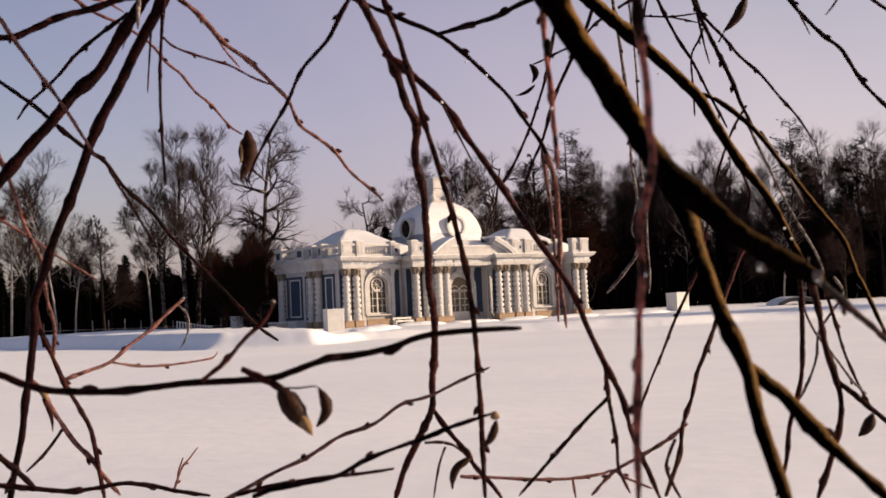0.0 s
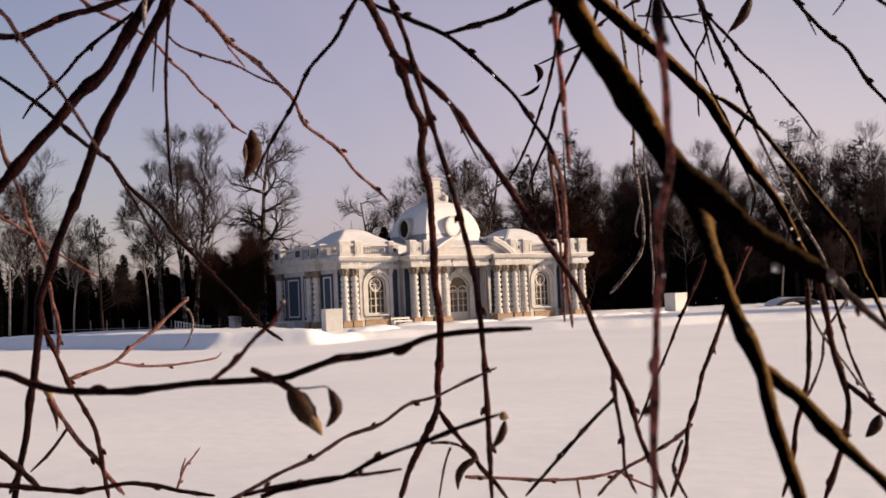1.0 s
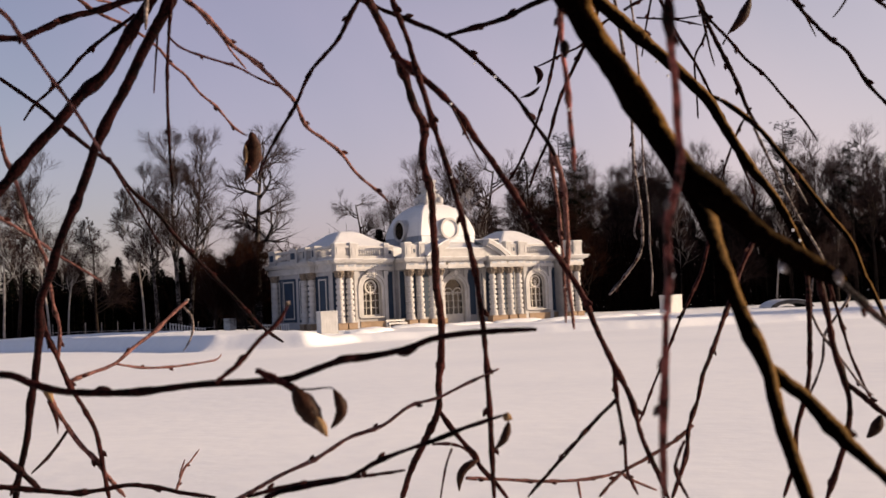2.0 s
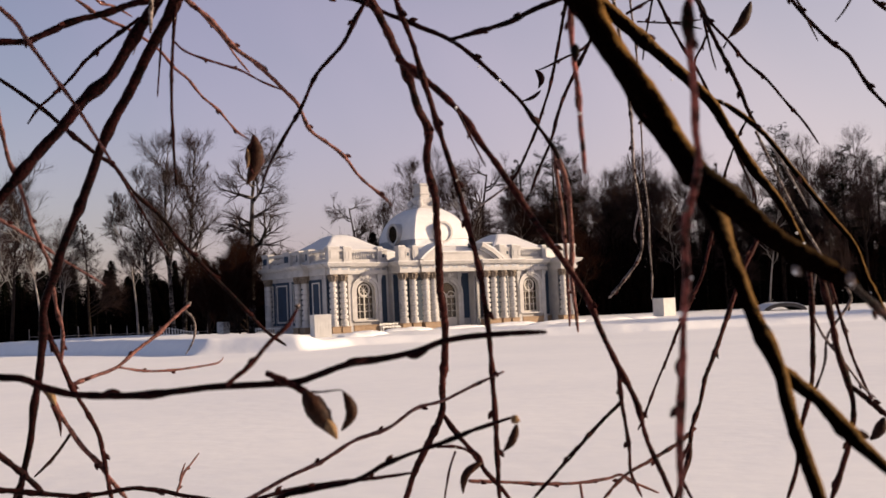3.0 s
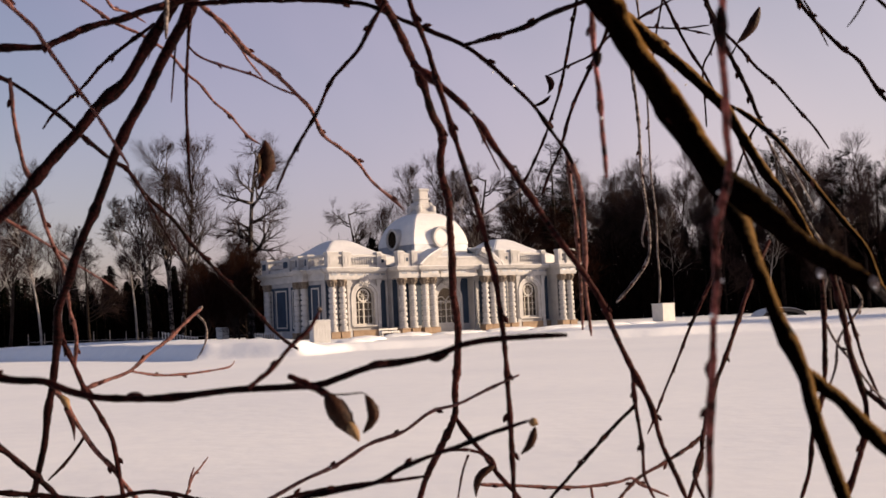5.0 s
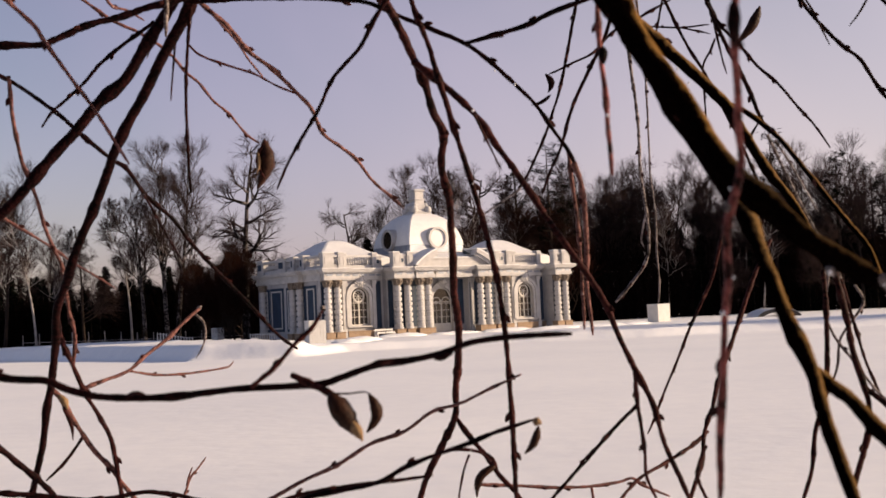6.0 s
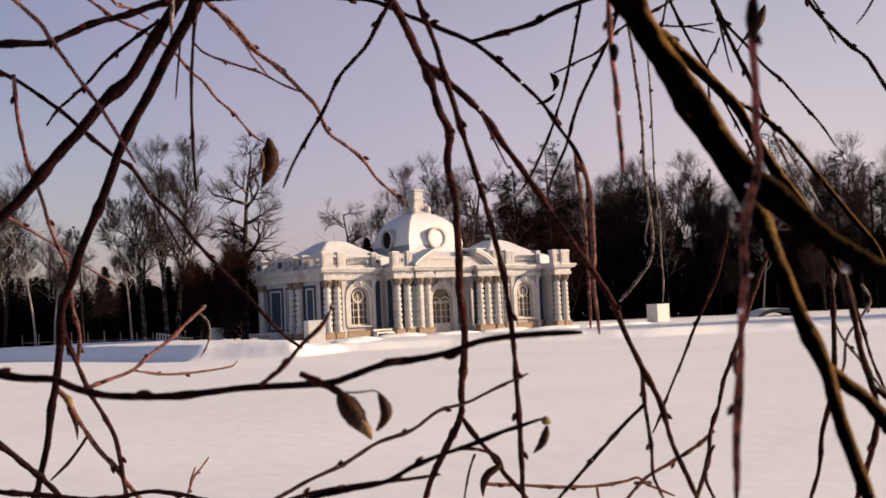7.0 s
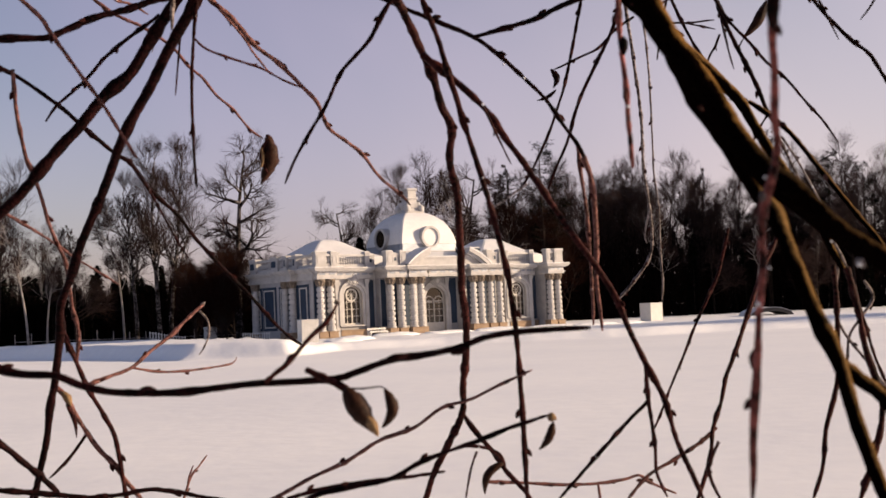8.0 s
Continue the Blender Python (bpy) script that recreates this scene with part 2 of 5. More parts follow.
def ground_height(x, y):
    d = past_shore(x, y)
    z = -0.9 + 0.76 * ease(0, 1.9, d) + 0.12 * ease(1.5, 11, d) + 0.5 * ease(60, 200, d)
    if d > 0.3:
        z += 0.10 * noise.noise(Vector((x * 0.35, y * 0.35, 0))) + 0.05 * noise.noise(Vector((x * 1.3, y * 1.3, 3)))
    else:
        z += 0.03 * noise.noise(Vector((x * 0.12, y * 0.12, 7)))
    z += 0.6 * ease(0.2, 2.3, d) * ease(-24, -28, x) * ease(60, 20, y)
    near = math.hypot(x - EYE.x, y - EYE.y)
    z += 1.65 * (1 - ease(2.0, 9.0, near)) + 0.8 * ease(4, 30, (EYE.x - x) * 0.56 + (EYE.y - y) * 0.83)
    return z


def spacing(centre_a, centre_b):
    out, v = [], -2600.0
    while v < 2600:
        out.append(v)
        d = max(0.0, min(max(centre_a[0] - v, v - centre_a[1]), max(centre_b[0] - v, v - centre_b[1])))
        v += 0.40 + d * 0.16
    return out + [2600.0]


gx, gy = spacing((-46, 34), (-80, -72)), spacing((-42, 22), (-116, -107))
rows = [[(x, y, ground_height(x, y)) for x in gx] for y in gy]
n = len(gx)
me = bpy.data.meshes.new("ground")
me.from_pydata([v for r in rows for v in r], [], [(j * n + i, j * n + i + 1, (j + 1) * n + i + 1, (j + 1) * n + i)
                                                   for j in range(len(gy) - 1) for i in range(n - 1)])
me.materials.append(snow)
me.polygons.foreach_set("use_smooth", [True] * len(me.polygons))
tagged(new("ground", me), "snow lying on a frozen pond and its low banks", "ground", kind="structure")

# ---------------------------------------------------------------- the pavilion
pavilion = tagged(new("pavilion"), "white and blue baroque stone pavilion with a snowy dome", "building")


def arch_points(cx, hw, spring, n=14, r=None):
    r = r or hw
    return [(cx + r * math.cos(math.pi * k / n), spring + r * math.sin(math.pi * k / n)) for k in range(n + 1)]


def arch_wall(bm, x0, x1, z0, z1, cx, hw, sill, spring, y0, y1):
    """A wall with an arched opening through it."""
    box(bm, x0, cx - hw, y0, y1, z0, z1)
    box(bm, cx + hw, x1, y0, y1, z0, z1)
    if sill > z0:
        box(bm, cx - hw, cx + hw, y0, y1, z0, sill)
    prism(bm, [(cx - hw, z1), (cx + hw, z1)] + arch_points(cx, hw, spring), y0, y1)


def ring(bm, cx, r0, r1, spring, y0, y1, n=16, a0=0.0, a1=math.pi):
    """A curved moulding."""
    pts = []
    for k in range(n + 1):
        a = a0 + (a1 - a0) * k / n
        c, s = math.cos(a), math.sin(a)
        pts.append([bm.verts.new((cx + r * c, y, spring + r * s)) for r, y in ((r0, y0), (r1, y0), (r1, y1), (r0, y1))])
    for a, b in zip(pts, pts[1:]):
        for k in range(4):
            bm.faces.new((a[k], a[(k + 1) % 4], b[(k + 1) % 4], b[k]))
    bm.faces.new(pts[0])
    bm.faces.new(pts[-1][::-1])


XC = 1.25   # middle of the front
SIDES = (-1, 1)


def span(side, a, b):
    """Offsets from the middle of the front, mirrored, as x0 < x1."""
    return sorted((XC + side * a, XC + side * b))


# walls
def wall_piece(x0, x1, y0, y1):
    bm = bmesh.new()
    box(bm, x0, x1, y0, y1, 0, 6.2)
    part("wall", bm, shell, pavilion)


for s in SIDES:
    x0, x1 = span(s, 9.2, 13.4)
    bm = bmesh.new()
    arch_wall(bm, x0, x1, 0, 6.2, XC + s * 11.2, 1.15, 1.25, 4.25, 1.6, 2.2)
    part("wall", bm, shell, pavilion, "rendered wall round an arched opening")
    for a, b, y in ((13.4, 14.5, 2.2), (7.9, 9.2, 2.2), (14.5, 16.6, 0.45), (3.0, 7.9, 1.4)):
        wall_piece(*span(s, a, b), y, y + 0.5)
    for a, y0, y1 in ((3.25, 1.9, 2.4), (7.65, 1.9, 2.2), (14.75, 0.95, 2.2)):
        wall_piece(*span(s, a - 0.25, a + 0.25), y0, y1)
    wall_piece(*span(s, 16.05, 16.65), 0.95, 15.0)
bm = bmesh.new()
arch_wall(bm, XC - 3.0, XC + 3.0, 0, 6.2, XC, 1.35, 0.12, 3.75, 2.4, 3.0)
part("wall", bm, shell, pavilion, "rendered wall round the arched door")
wall_piece(XC - 16.05, XC + 16.05, 14.4, 15.0)
bm = bmesh.new()
box(bm, XC - 16.0, XC + 16.0, 2.75, 14.3, 0.02, 0.11)
part("floor", bm, inside, pavilion, "dim indoor floor")

# blue fields between the columns, spread and deepened to carry the recess shade
for s in SIDES:
    for a, b, y in ((13.5, 14.4, 2.2), (8.2, 8.95, 2.2), (1.75, 2.9, 2.4), (3.15, 7.75, 1.4), (14.6, 16.5, 0.45)):
        x0, x1 = span(s, a, b)
        bm = bmesh.new()
        box(bm, x0, x1, y - 0.05, y - 0.004, 0.9, 6.0)
        part("blue_field", bm, blue, pavilion, "recessed field of blue render, deepened for the shade")
for y0, y1 in ((1.15, 3.55), (3.65, 6.65), (6.75, 8.0), (8.7, 12.0), (12.2, 14.2)):
    bm = bmesh.new()
    box(bm, -15.46, -15.404, y0, y1, 0.9, 5.7)
    field = part("blue_field", bm, blue, pavilion, "recessed field of blue render, deepened for the shade")
    bm = bmesh.new()
    for a, b, c, d in ((y0 + 0.35, y1 - 0.35, 5.25, 5.4), (y0 + 0.35, y1 - 0.35, 1.2, 1.35), (y0 + 0.35, y0 + 0.5, 1.35, 5.25), (y1 - 0.5, y1 - 0.35, 1.35, 5.25)):
        box(bm, -15.52, -15.464, a, b, c, d)
    part("frame", bm, joinery, field, "pale painted frame")

# banded columns with leafy capitals, each on its own pedestal
profile = [(0.50, 0.70), (0.50, 0.84), (0.44, 0.90)]
z = 0.95
k = 0
while z < 5.3:
    r, tall = (0.45, 0.36) if k % 2 == 0 else (0.32, 0.20)
    r *= 1 - 0.008 * k
    profile += [(r, z + 0.012), (r, z + tall - 0.012)]
    z, k = z + tall, k + 1
profile += [(0.34, z), (0.34, 5.52)]
bm = bmesh.new()
lathe(bm, profile, 16)
column_mesh = mesh_of("column", bm, white)
bm = bmesh.new()
lathe(bm, [(0.36, 5.40), (0.40, 5.46), (0.33, 5.52), (0.36, 5.68), (0.46, 5.86), (0.44, 5.93), (0.54, 5.98), (0.54, 6.14)], 16)
for a in range(8):
    c, s = math.cos(a * math.pi / 4), math.sin(a * math.pi / 4)
    for zz, rr in ((5.62, 0.40), (5.84, 0.49)):
        m = Matrix.Translation((c * rr, s * rr, zz)) @ Matrix.Rotation(a * math.pi / 4, 4, "Z") @ Matrix.Diagonal((0.10, 0.12, 0.15, 1))
        bmesh.ops.create_icosphere(bm, subdivisions=1, radius=1, matrix=m)
capital_mesh = mesh_of("capital", bm, gilt)
bm = bmesh.new()
box(bm, -0.58, 0.58, -0.58, 0.58, 0.0, 0.10)
box(bm, -0.52, 0.52, -0.52, 0.52, 0.10, 0.62)
box(bm, -0.57, 0.57, -0.57, 0.57, 0.62, 0.70)
bmesh.ops.bevel(bm, geom=bm.edges[:], offset=0.015, segments=1, affect="EDGES")
pedestal_mesh = mesh_of("pedestal", bm, stone)
COLUMNS = [(XC + s * a, y) for s in SIDES for a, y in ((16.0, -0.05), (14.8, -0.05), (7.35, 0.0), (6.05, 0.0), (4.6, -0.15), (3.55, -0.15))]
COLUMNS += [(-15.75, 4.3), (-15.75, 5.9), (-15.75, 13.2)]
for x, y in COLUMNS:
    c = new("column", column_mesh)
    c.parent, c.location = pavilion, (x, y, 0)
    q = new("pedestal", pedestal_mesh)
    q.parent, q.location = c, (0, 0, 0)
    q = new("capital", capital_mesh)
    q.parent, q.location = c, (0, 0, 0)
# pilasters beside the openings
for x, y in [(XC + s * a, y) for s in SIDES for a, y in ((9.45, 1.6), (13.15, 1.6), (1.6, 2.4), (15.4, 0.45), (5.55, 1.35), (6.95, 1.35), (3.4, 1.35))]:
    bm = bmesh.new()
    box(bm, x - 0.20, x + 0.20, y - 0.16, y - 0.003, 0.75, 5.6)
    box(bm, x - 0.25, x + 0.25, y - 0.20, y - 0.003, 5.6, 5.72)
    box(bm, x - 0.28, x + 0.28, y - 0.24, y - 0.003, 5.72, 6.1)
    box(bm, x - 0.26, x + 0.26, y - 0.22, y - 0.003, 0.0, 0.75)
    part("pilaster", bm, white, pavilion)
# stone base between the columns
for s in SIDES:
    for a, b, y in ((9.75, 12.85, 1.6), (7.95, 9.15, 2.15), (13.45, 14.45, 2.15)):
        x0, x1 = span(s, a, b)
        bm = bmesh.new()
        box(bm, x0, x1, y - 0.28, y - 0.003, 0.0, 0.62)
        box(bm, x0, x1, y - 0.34, y - 0.003, 0.62, 0.72)
        part("base_course", bm, stone, pavilion, "weathered sandstone base")


# entablature in stepped lengths
def entablature(x0, x1, y, back=1.2):
    bm = bmesh.new()
    for z0, z1, out in ((6.15, 6.30, 0.06), (6.30, 6.48, 0.12), (6.48, 6.86, 0.02), (6.86, 6.98, 0.20), (6.98, 7.10, 0.42), (7.10, 7.24, 0.52), (7.24, 7.32, 0.62)):
        box(bm, x0 - out, x1 + out, y - out, back, z0, z1)
    k = x0 + 0.1
    while k < x1 - 0.1:
        box(bm, k, k + 0.16, y - 0.36, y, 6.88, 6.97)
        k += 0.42
    e = part("entablature", bm, white, pavilion, "moulded cornice with small blocks")
    # dark zinc slabs laid on the frieze stand in for shadowed panels
    count = max(1, round((x1 - x0) / 1.15))
    for k in range(count):
        c = x0 + (x1 - x0) * (k + 0.5) / count
        bm = bmesh.new()
        box(bm, c - 0.36, c + 0.36, y - 0.045, y - 0.024, 6.56, 6.78)
        part("frieze_shadow_slab", bm, tin, e, "dark slab imitating a shadowed panel")
    bm = bmesh.new()
    box(bm, x0 - 0.58, x1 + 0.58, y - 0.58, back, 7.323, 7.40)
    bmesh.ops.bevel(bm, geom=bm.edges[:], offset=0.03, segments=2, affect="EDGES")
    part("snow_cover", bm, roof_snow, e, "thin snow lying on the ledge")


for s in SIDES:
    for a, b, y in ((14.25, 16.55, -0.55), (9.25, 13.35, 1.28), (13.4, 14.2, 1.95), (8.1, 9.2, 1.95), (5.5, 8.0, -0.52), (3.0, 5.3, -0.68)):
        entablature(*span(s, a, b), y, 3.2)
entablature(XC - 2.40, XC + 2.40, -0.20, 3.2)
# the same along the shaded flank and round the back
bm = bmesh.new()
for z0, z1, out in ((6.15, 6.30, 0.06), (6.30, 6.48, 0.12), (6.48, 6.86, 0.02), (6.86, 6.98, 0.20), (6.98, 7.10, 0.42), (7.10, 7.24, 0.52), (7.24, 7.32, 0.62)):
    box(bm, -15.55 - out, -14.0, 3.25, 15.1, z0, z1)
    box(bm, -15.5 - out, -14.0, 0.0, 3.25, z0 - 0.004, z1 - 0.004)
    box(bm, -16.2 - out, -14.0, 3.7 - out, 6.5 + out, z0 - 0.004, z1 - 0.004)
    box(bm, 16.9, 18.0 + out, 3.25, 15.1, z0, z1)
    box(bm, -14.0, 16.9, 14.2, 15.1 + out, z0, z1)
part("entablature", bm, white, pavilion, "moulded cornice along the side")


# attic: pedestals, rails and balusters
def baluster_run(bm, x0, x1, y):
    k = x0 + 0.14
    while k < x1 - 0.05:
        lathe(bm, [(0.075, 7.72), (0.045, 7.80), (0.105, 8.02), (0.10, 8.14), (0.045, 8.36), (0.05, 8.50), (0.075, 8.56)], 6, (k, y))
        k += 0.285


def balustrade(x0, x1, y, filled=False):
    run = part("balustrade", bmesh.new(), white, pavilion, "stone balustrade topped with snow")
    bm = bmesh.new()
    box(bm, x0, x1, y - 0.18, y + 0.18, 7.40, 7.72)
    box(bm, x0, x1, y - 0.20, y + 0.20, 8.56, 8.76)
    if filled:
        box(bm, x0, x1, y - 0.10, y + 0.10, 7.72, 8.56)
        for a in (x0 + 0.2, x1 - 0.32):
            box(bm, a, a + 0.12, y - 0.15, y - 0.103, 7.84, 8.44)
        for c in (7.84, 8.34):
            box(bm, x0 + 0.32, x1 - 0.32, y - 0.15, y - 0.103, c, c + 0.10)
    else:
        baluster_run(bm, x0, x1, y)
    bm.to_mesh(run.data)
    bm.free()
    if filled:
        bm = bmesh.new()
        box(bm, x0 + 0.325, x1 - 0.325, y - 0.13, y - 0.104, 7.945, 8.335)
        part("blue_panel", bm, blue, run, "small blue panel")
    bm = bmesh.new()
    box(bm, x0, x1, y - 0.17, y + 0.19, 8.763, 8.85)
    bmesh.ops.bevel(bm, geom=bm.edges[:], offset=0.035, segments=2, affect="EDGES")
    part("snow_cap", bm, roof_snow, run, "ridge of snow")


def attic_block(x0, x1, y0, y1):
    bm = bmesh.new()
    box(bm, x0, x1, y0, y1, 7.40, 8.82)
    box(bm, x0 - 0.07, x1 + 0.07, y0 - 0.07, y1 + 0.07, 7.40, 7.60)
    box(bm, x0 - 0.09, x1 + 0.09, y0 - 0.09, y1 + 0.09, 8.82, 8.98)
    box(bm, x0 + 0.18, x1 - 0.18, y0 - 0.05, y0 - 0.003, 7.78, 8.62)
    ob = part("attic_pedestal", bm, white, pavilion)
    bm = bmesh.new()
    box(bm, x0 - 0.07, x1 + 0.07, y0 - 0.07, y1 + 0.07, 8.983, 9.08)
    bmesh.ops.bevel(bm, geom=bm.edges[:], offset=0.04, segments=2, affect="EDGES")
    part("snow_cap", bm, roof_snow, ob, "cushion of snow")


for s in SIDES:
    for a, b, y0 in ((15.4, 16.6, -0.45), (14.2, 14.75, -0.4), (12.95, 13.45, 1.2), (9.15, 9.65, 1.2), (7.25, 8.0, -0.4), (5.5, 6.2, -0.4)):
        attic_block(*span(s, a, b), y0, y0 + 0.75)
    balustrade(*span(s, 9.68, 12.92), 1.5)
    balustrade(*span(s, 14.8, 15.35), -0.1)
    for a, b, y in ((8.05, 9.1, 2.1), (13.5, 14.15, 2.1), (6.25, 7.2, -0.05)):
        balustrade(*span(s, a, b), y, True)


def side_block(y0, y1, x=-15.55, kind=0):
    """Attic along the flank."""
    bm = bmesh.new()
    if kind == 0:
        box(bm, x, x + 0.7, y0, y1, 7.33, 8.82)
        box(bm, x - 0.08, x + 0.78, y0 - 0.08, y1 + 0.08, 8.82, 8.98)
        box(bm, x - 0.05, x - 0.003, y0 + 0.15, y1 - 0.15, 7.68, 8.66)
        ob = part("attic_pedestal", bm, white, pavilion)
        bm = bmesh.new()
        box(bm, x - 0.08, x - 0.054, y0 + 0.28, y1 - 0.28, 7.82, 8.52)
        part("blue_panel", bm, blue, ob, "small blue panel")
    else:
        box(bm, x + 0.2, x + 0.5, y0, y1, 7.33, 7.70)
        box(bm, x + 0.15, x + 0.55, y0, y1, 8.56, 8.80)
        k = y0 + 0.15
        while k < y1:
            lathe(bm, [(0.075, 7.70), (0.045, 7.80), (0.105, 8.02), (0.045, 8.36), (0.075, 8.56)], 6, (x + 0.35, k))
            k += 0.3
        part("balustrade", bm, white, pavilion, "stone balustrade topped with snow")


for a, b, kind in ((3.6, 4.5, 0), (5.8, 6.6, 0), (8.0, 9.6, 0), (13.4, 14.9, 0), (0.1, 3.5, 1), (4.6, 5.7, 1), (6.7, 7.9, 1), (9.7, 13.3, 1)):
    side_block(a, b, kind=kind)

# flat roof slabs and low hipped roofs under snow
bm = bmesh.new()
box(bm, -14.7, 17.2, 3.25, 14.3, 7.0, 7.6)
part("roof", bm, tin, pavilion, "flat zinc roof behind the attic")


def hip_roof(cx, cy, hx, hy, rise, ridge):
    bm = bmesh.new()
    rings = []
    for s, z in ((1.0, 7.6), (1.0, 8.55), (0.72, 9.15), (0.48, 9.85), (0.30, 10.45), (0.16, 10.72)):
        x, y = hx * s, hy * s
        x = max(x, ridge)
        rings.append([bm.verts.new((cx + a * x, cy + b * y, 7.6 + (z - 7.6) * rise)) for a, b in ((-1, -1), (1, -1), (1, 1), (-1, 1))])
    for a, b in zip(rings, rings[1:]):
        for k in range(4):
            bm.faces.new((a[k], a[(k + 1) % 4], b[(k + 1) % 4], b[k]))
    bm.faces.new(rings[-1])
    bmesh.ops.bevel(bm, geom=[e for e in bm.edges if e.calc_length() > 0.4], offset=0.10, segments=2, affect="EDGES")
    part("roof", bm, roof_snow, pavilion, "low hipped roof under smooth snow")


hip_roof(XC - 11.2, 7.3, 4.7, 5.0, 1.0, 0.8)
hip_roof(XC + 11.2, 7.3, 4.7, 5.0, 1.0, 0.8)

# arched pediment with a snowy barrel roof over the middle
for a0, a1, e0, e1 in ((47, 70, 46, 70.5), (110, 133, 109.5, 134)):
    bm = bmesh.new()
    ring(bm, XC, 7.55, 7.95, 1.75, -1.05, 0.0, 10, radians(a0), radians(a1))
    ring(bm, XC, 7.25, 7.55, 1.75, -0.80, 0.0, 10, radians(a0), radians(a1))
    half_arch = part("pediment", bm, white, pavilion, "half of a broken curved pediment")
    bm = bmesh.new()
    ring(bm, XC, 7.96, 8.10, 1.75, -1.08, 1.6, 10, radians(e0), radians(e1))
    part("snow_cover", bm, roof_snow, half_arch, "snow on the curved ledge")
    bm = bmesh.new()
    ring(bm, XC, 7.0, 7.24, 1.75, 0.1, 1.6, 10, radians(e0), radians(e1))
    part("zinc_vault", bm, tin, half_arch)
bm = bmesh.new()
box(bm, XC - 4.6, XC + 4.6, -0.35, 0.25, 7.42, 8.15)
box(bm, XC - 4.6, XC + 4.6, -0.45, 0.35, 8.15, 8.28)
part("attic_wall", bm, white, pavilion)
bm = bmesh.new()
prism(bm, [(-0.42, 8.283), (-0.42, 8.40), (0.4, 8.46), (2.95, 9.10), (2.95, 8.283)], XC - 4.5, XC + 4.5)
for v in bm.verts:
    v.co.x, v.co.y = v.co.y, v.co.x
bmesh.ops.bevel(bm, geom=bm.edges[:], offset=0.05, segments=2, affect="EDGES")
part("snow_slope", bm, roof_snow, pavilion, "snow sloping down behind the broken pediment")
bm = bmesh.new()
box(bm, XC + 2.9, XC + 6.1, 1.75, 2.15, 7.42, 9.35)
part("attic_wall", bm, blue, pavilion, "blue attic wall behind the pediment")
bm = bmesh.new()
box(bm, XC + 2.85, XC + 6.15, 1.70, 2.2, 9.353, 9.46)
bmesh.ops.bevel(bm, geom=bm.edges[:], offset=0.04, segments=2, affect="EDGES")
part("snow_cap", bm, roof_snow, pavilion, "ridge of snow")

# carved shields over the openings
bm = bmesh.new()
for k in range(26):
    a, r = k * 2.399, 0.12 + 0.022 * k
    m = Matrix.Translation((1.05 * r * math.cos(a), -0.05 + 0.04 * math.sin(k), 0.9 * r * math.sin(a))) @ Matrix.Rotation(a, 4, "Y") @ Matrix.Diagonal((0.19, 0.15, 0.11, 1))
    bmesh.ops.create_icosphere(bm, subdivisions=2, radius=1, matrix=m)
m = Matrix.Translation((0, -0.16, 0)) @ Matrix.Diagonal((0.30, 0.13, 0.36, 1))
bmesh.ops.create_icosphere(bm, subdivisions=2, radius=1, matrix=m)
shield_mesh = mesh_of("carved_shield", bm, white, True)
for x, y, z in ((XC - 11.2, 1.35, 6.0), (XC + 11.2, 1.35, 6.0), (XC, 2.1, 5.75)):
    s = new("carved_shield", shield_mesh)
    s.parent, s.location = pavilion, (x, y, z)
    tagged(s, "carved stone shield with scrolls")


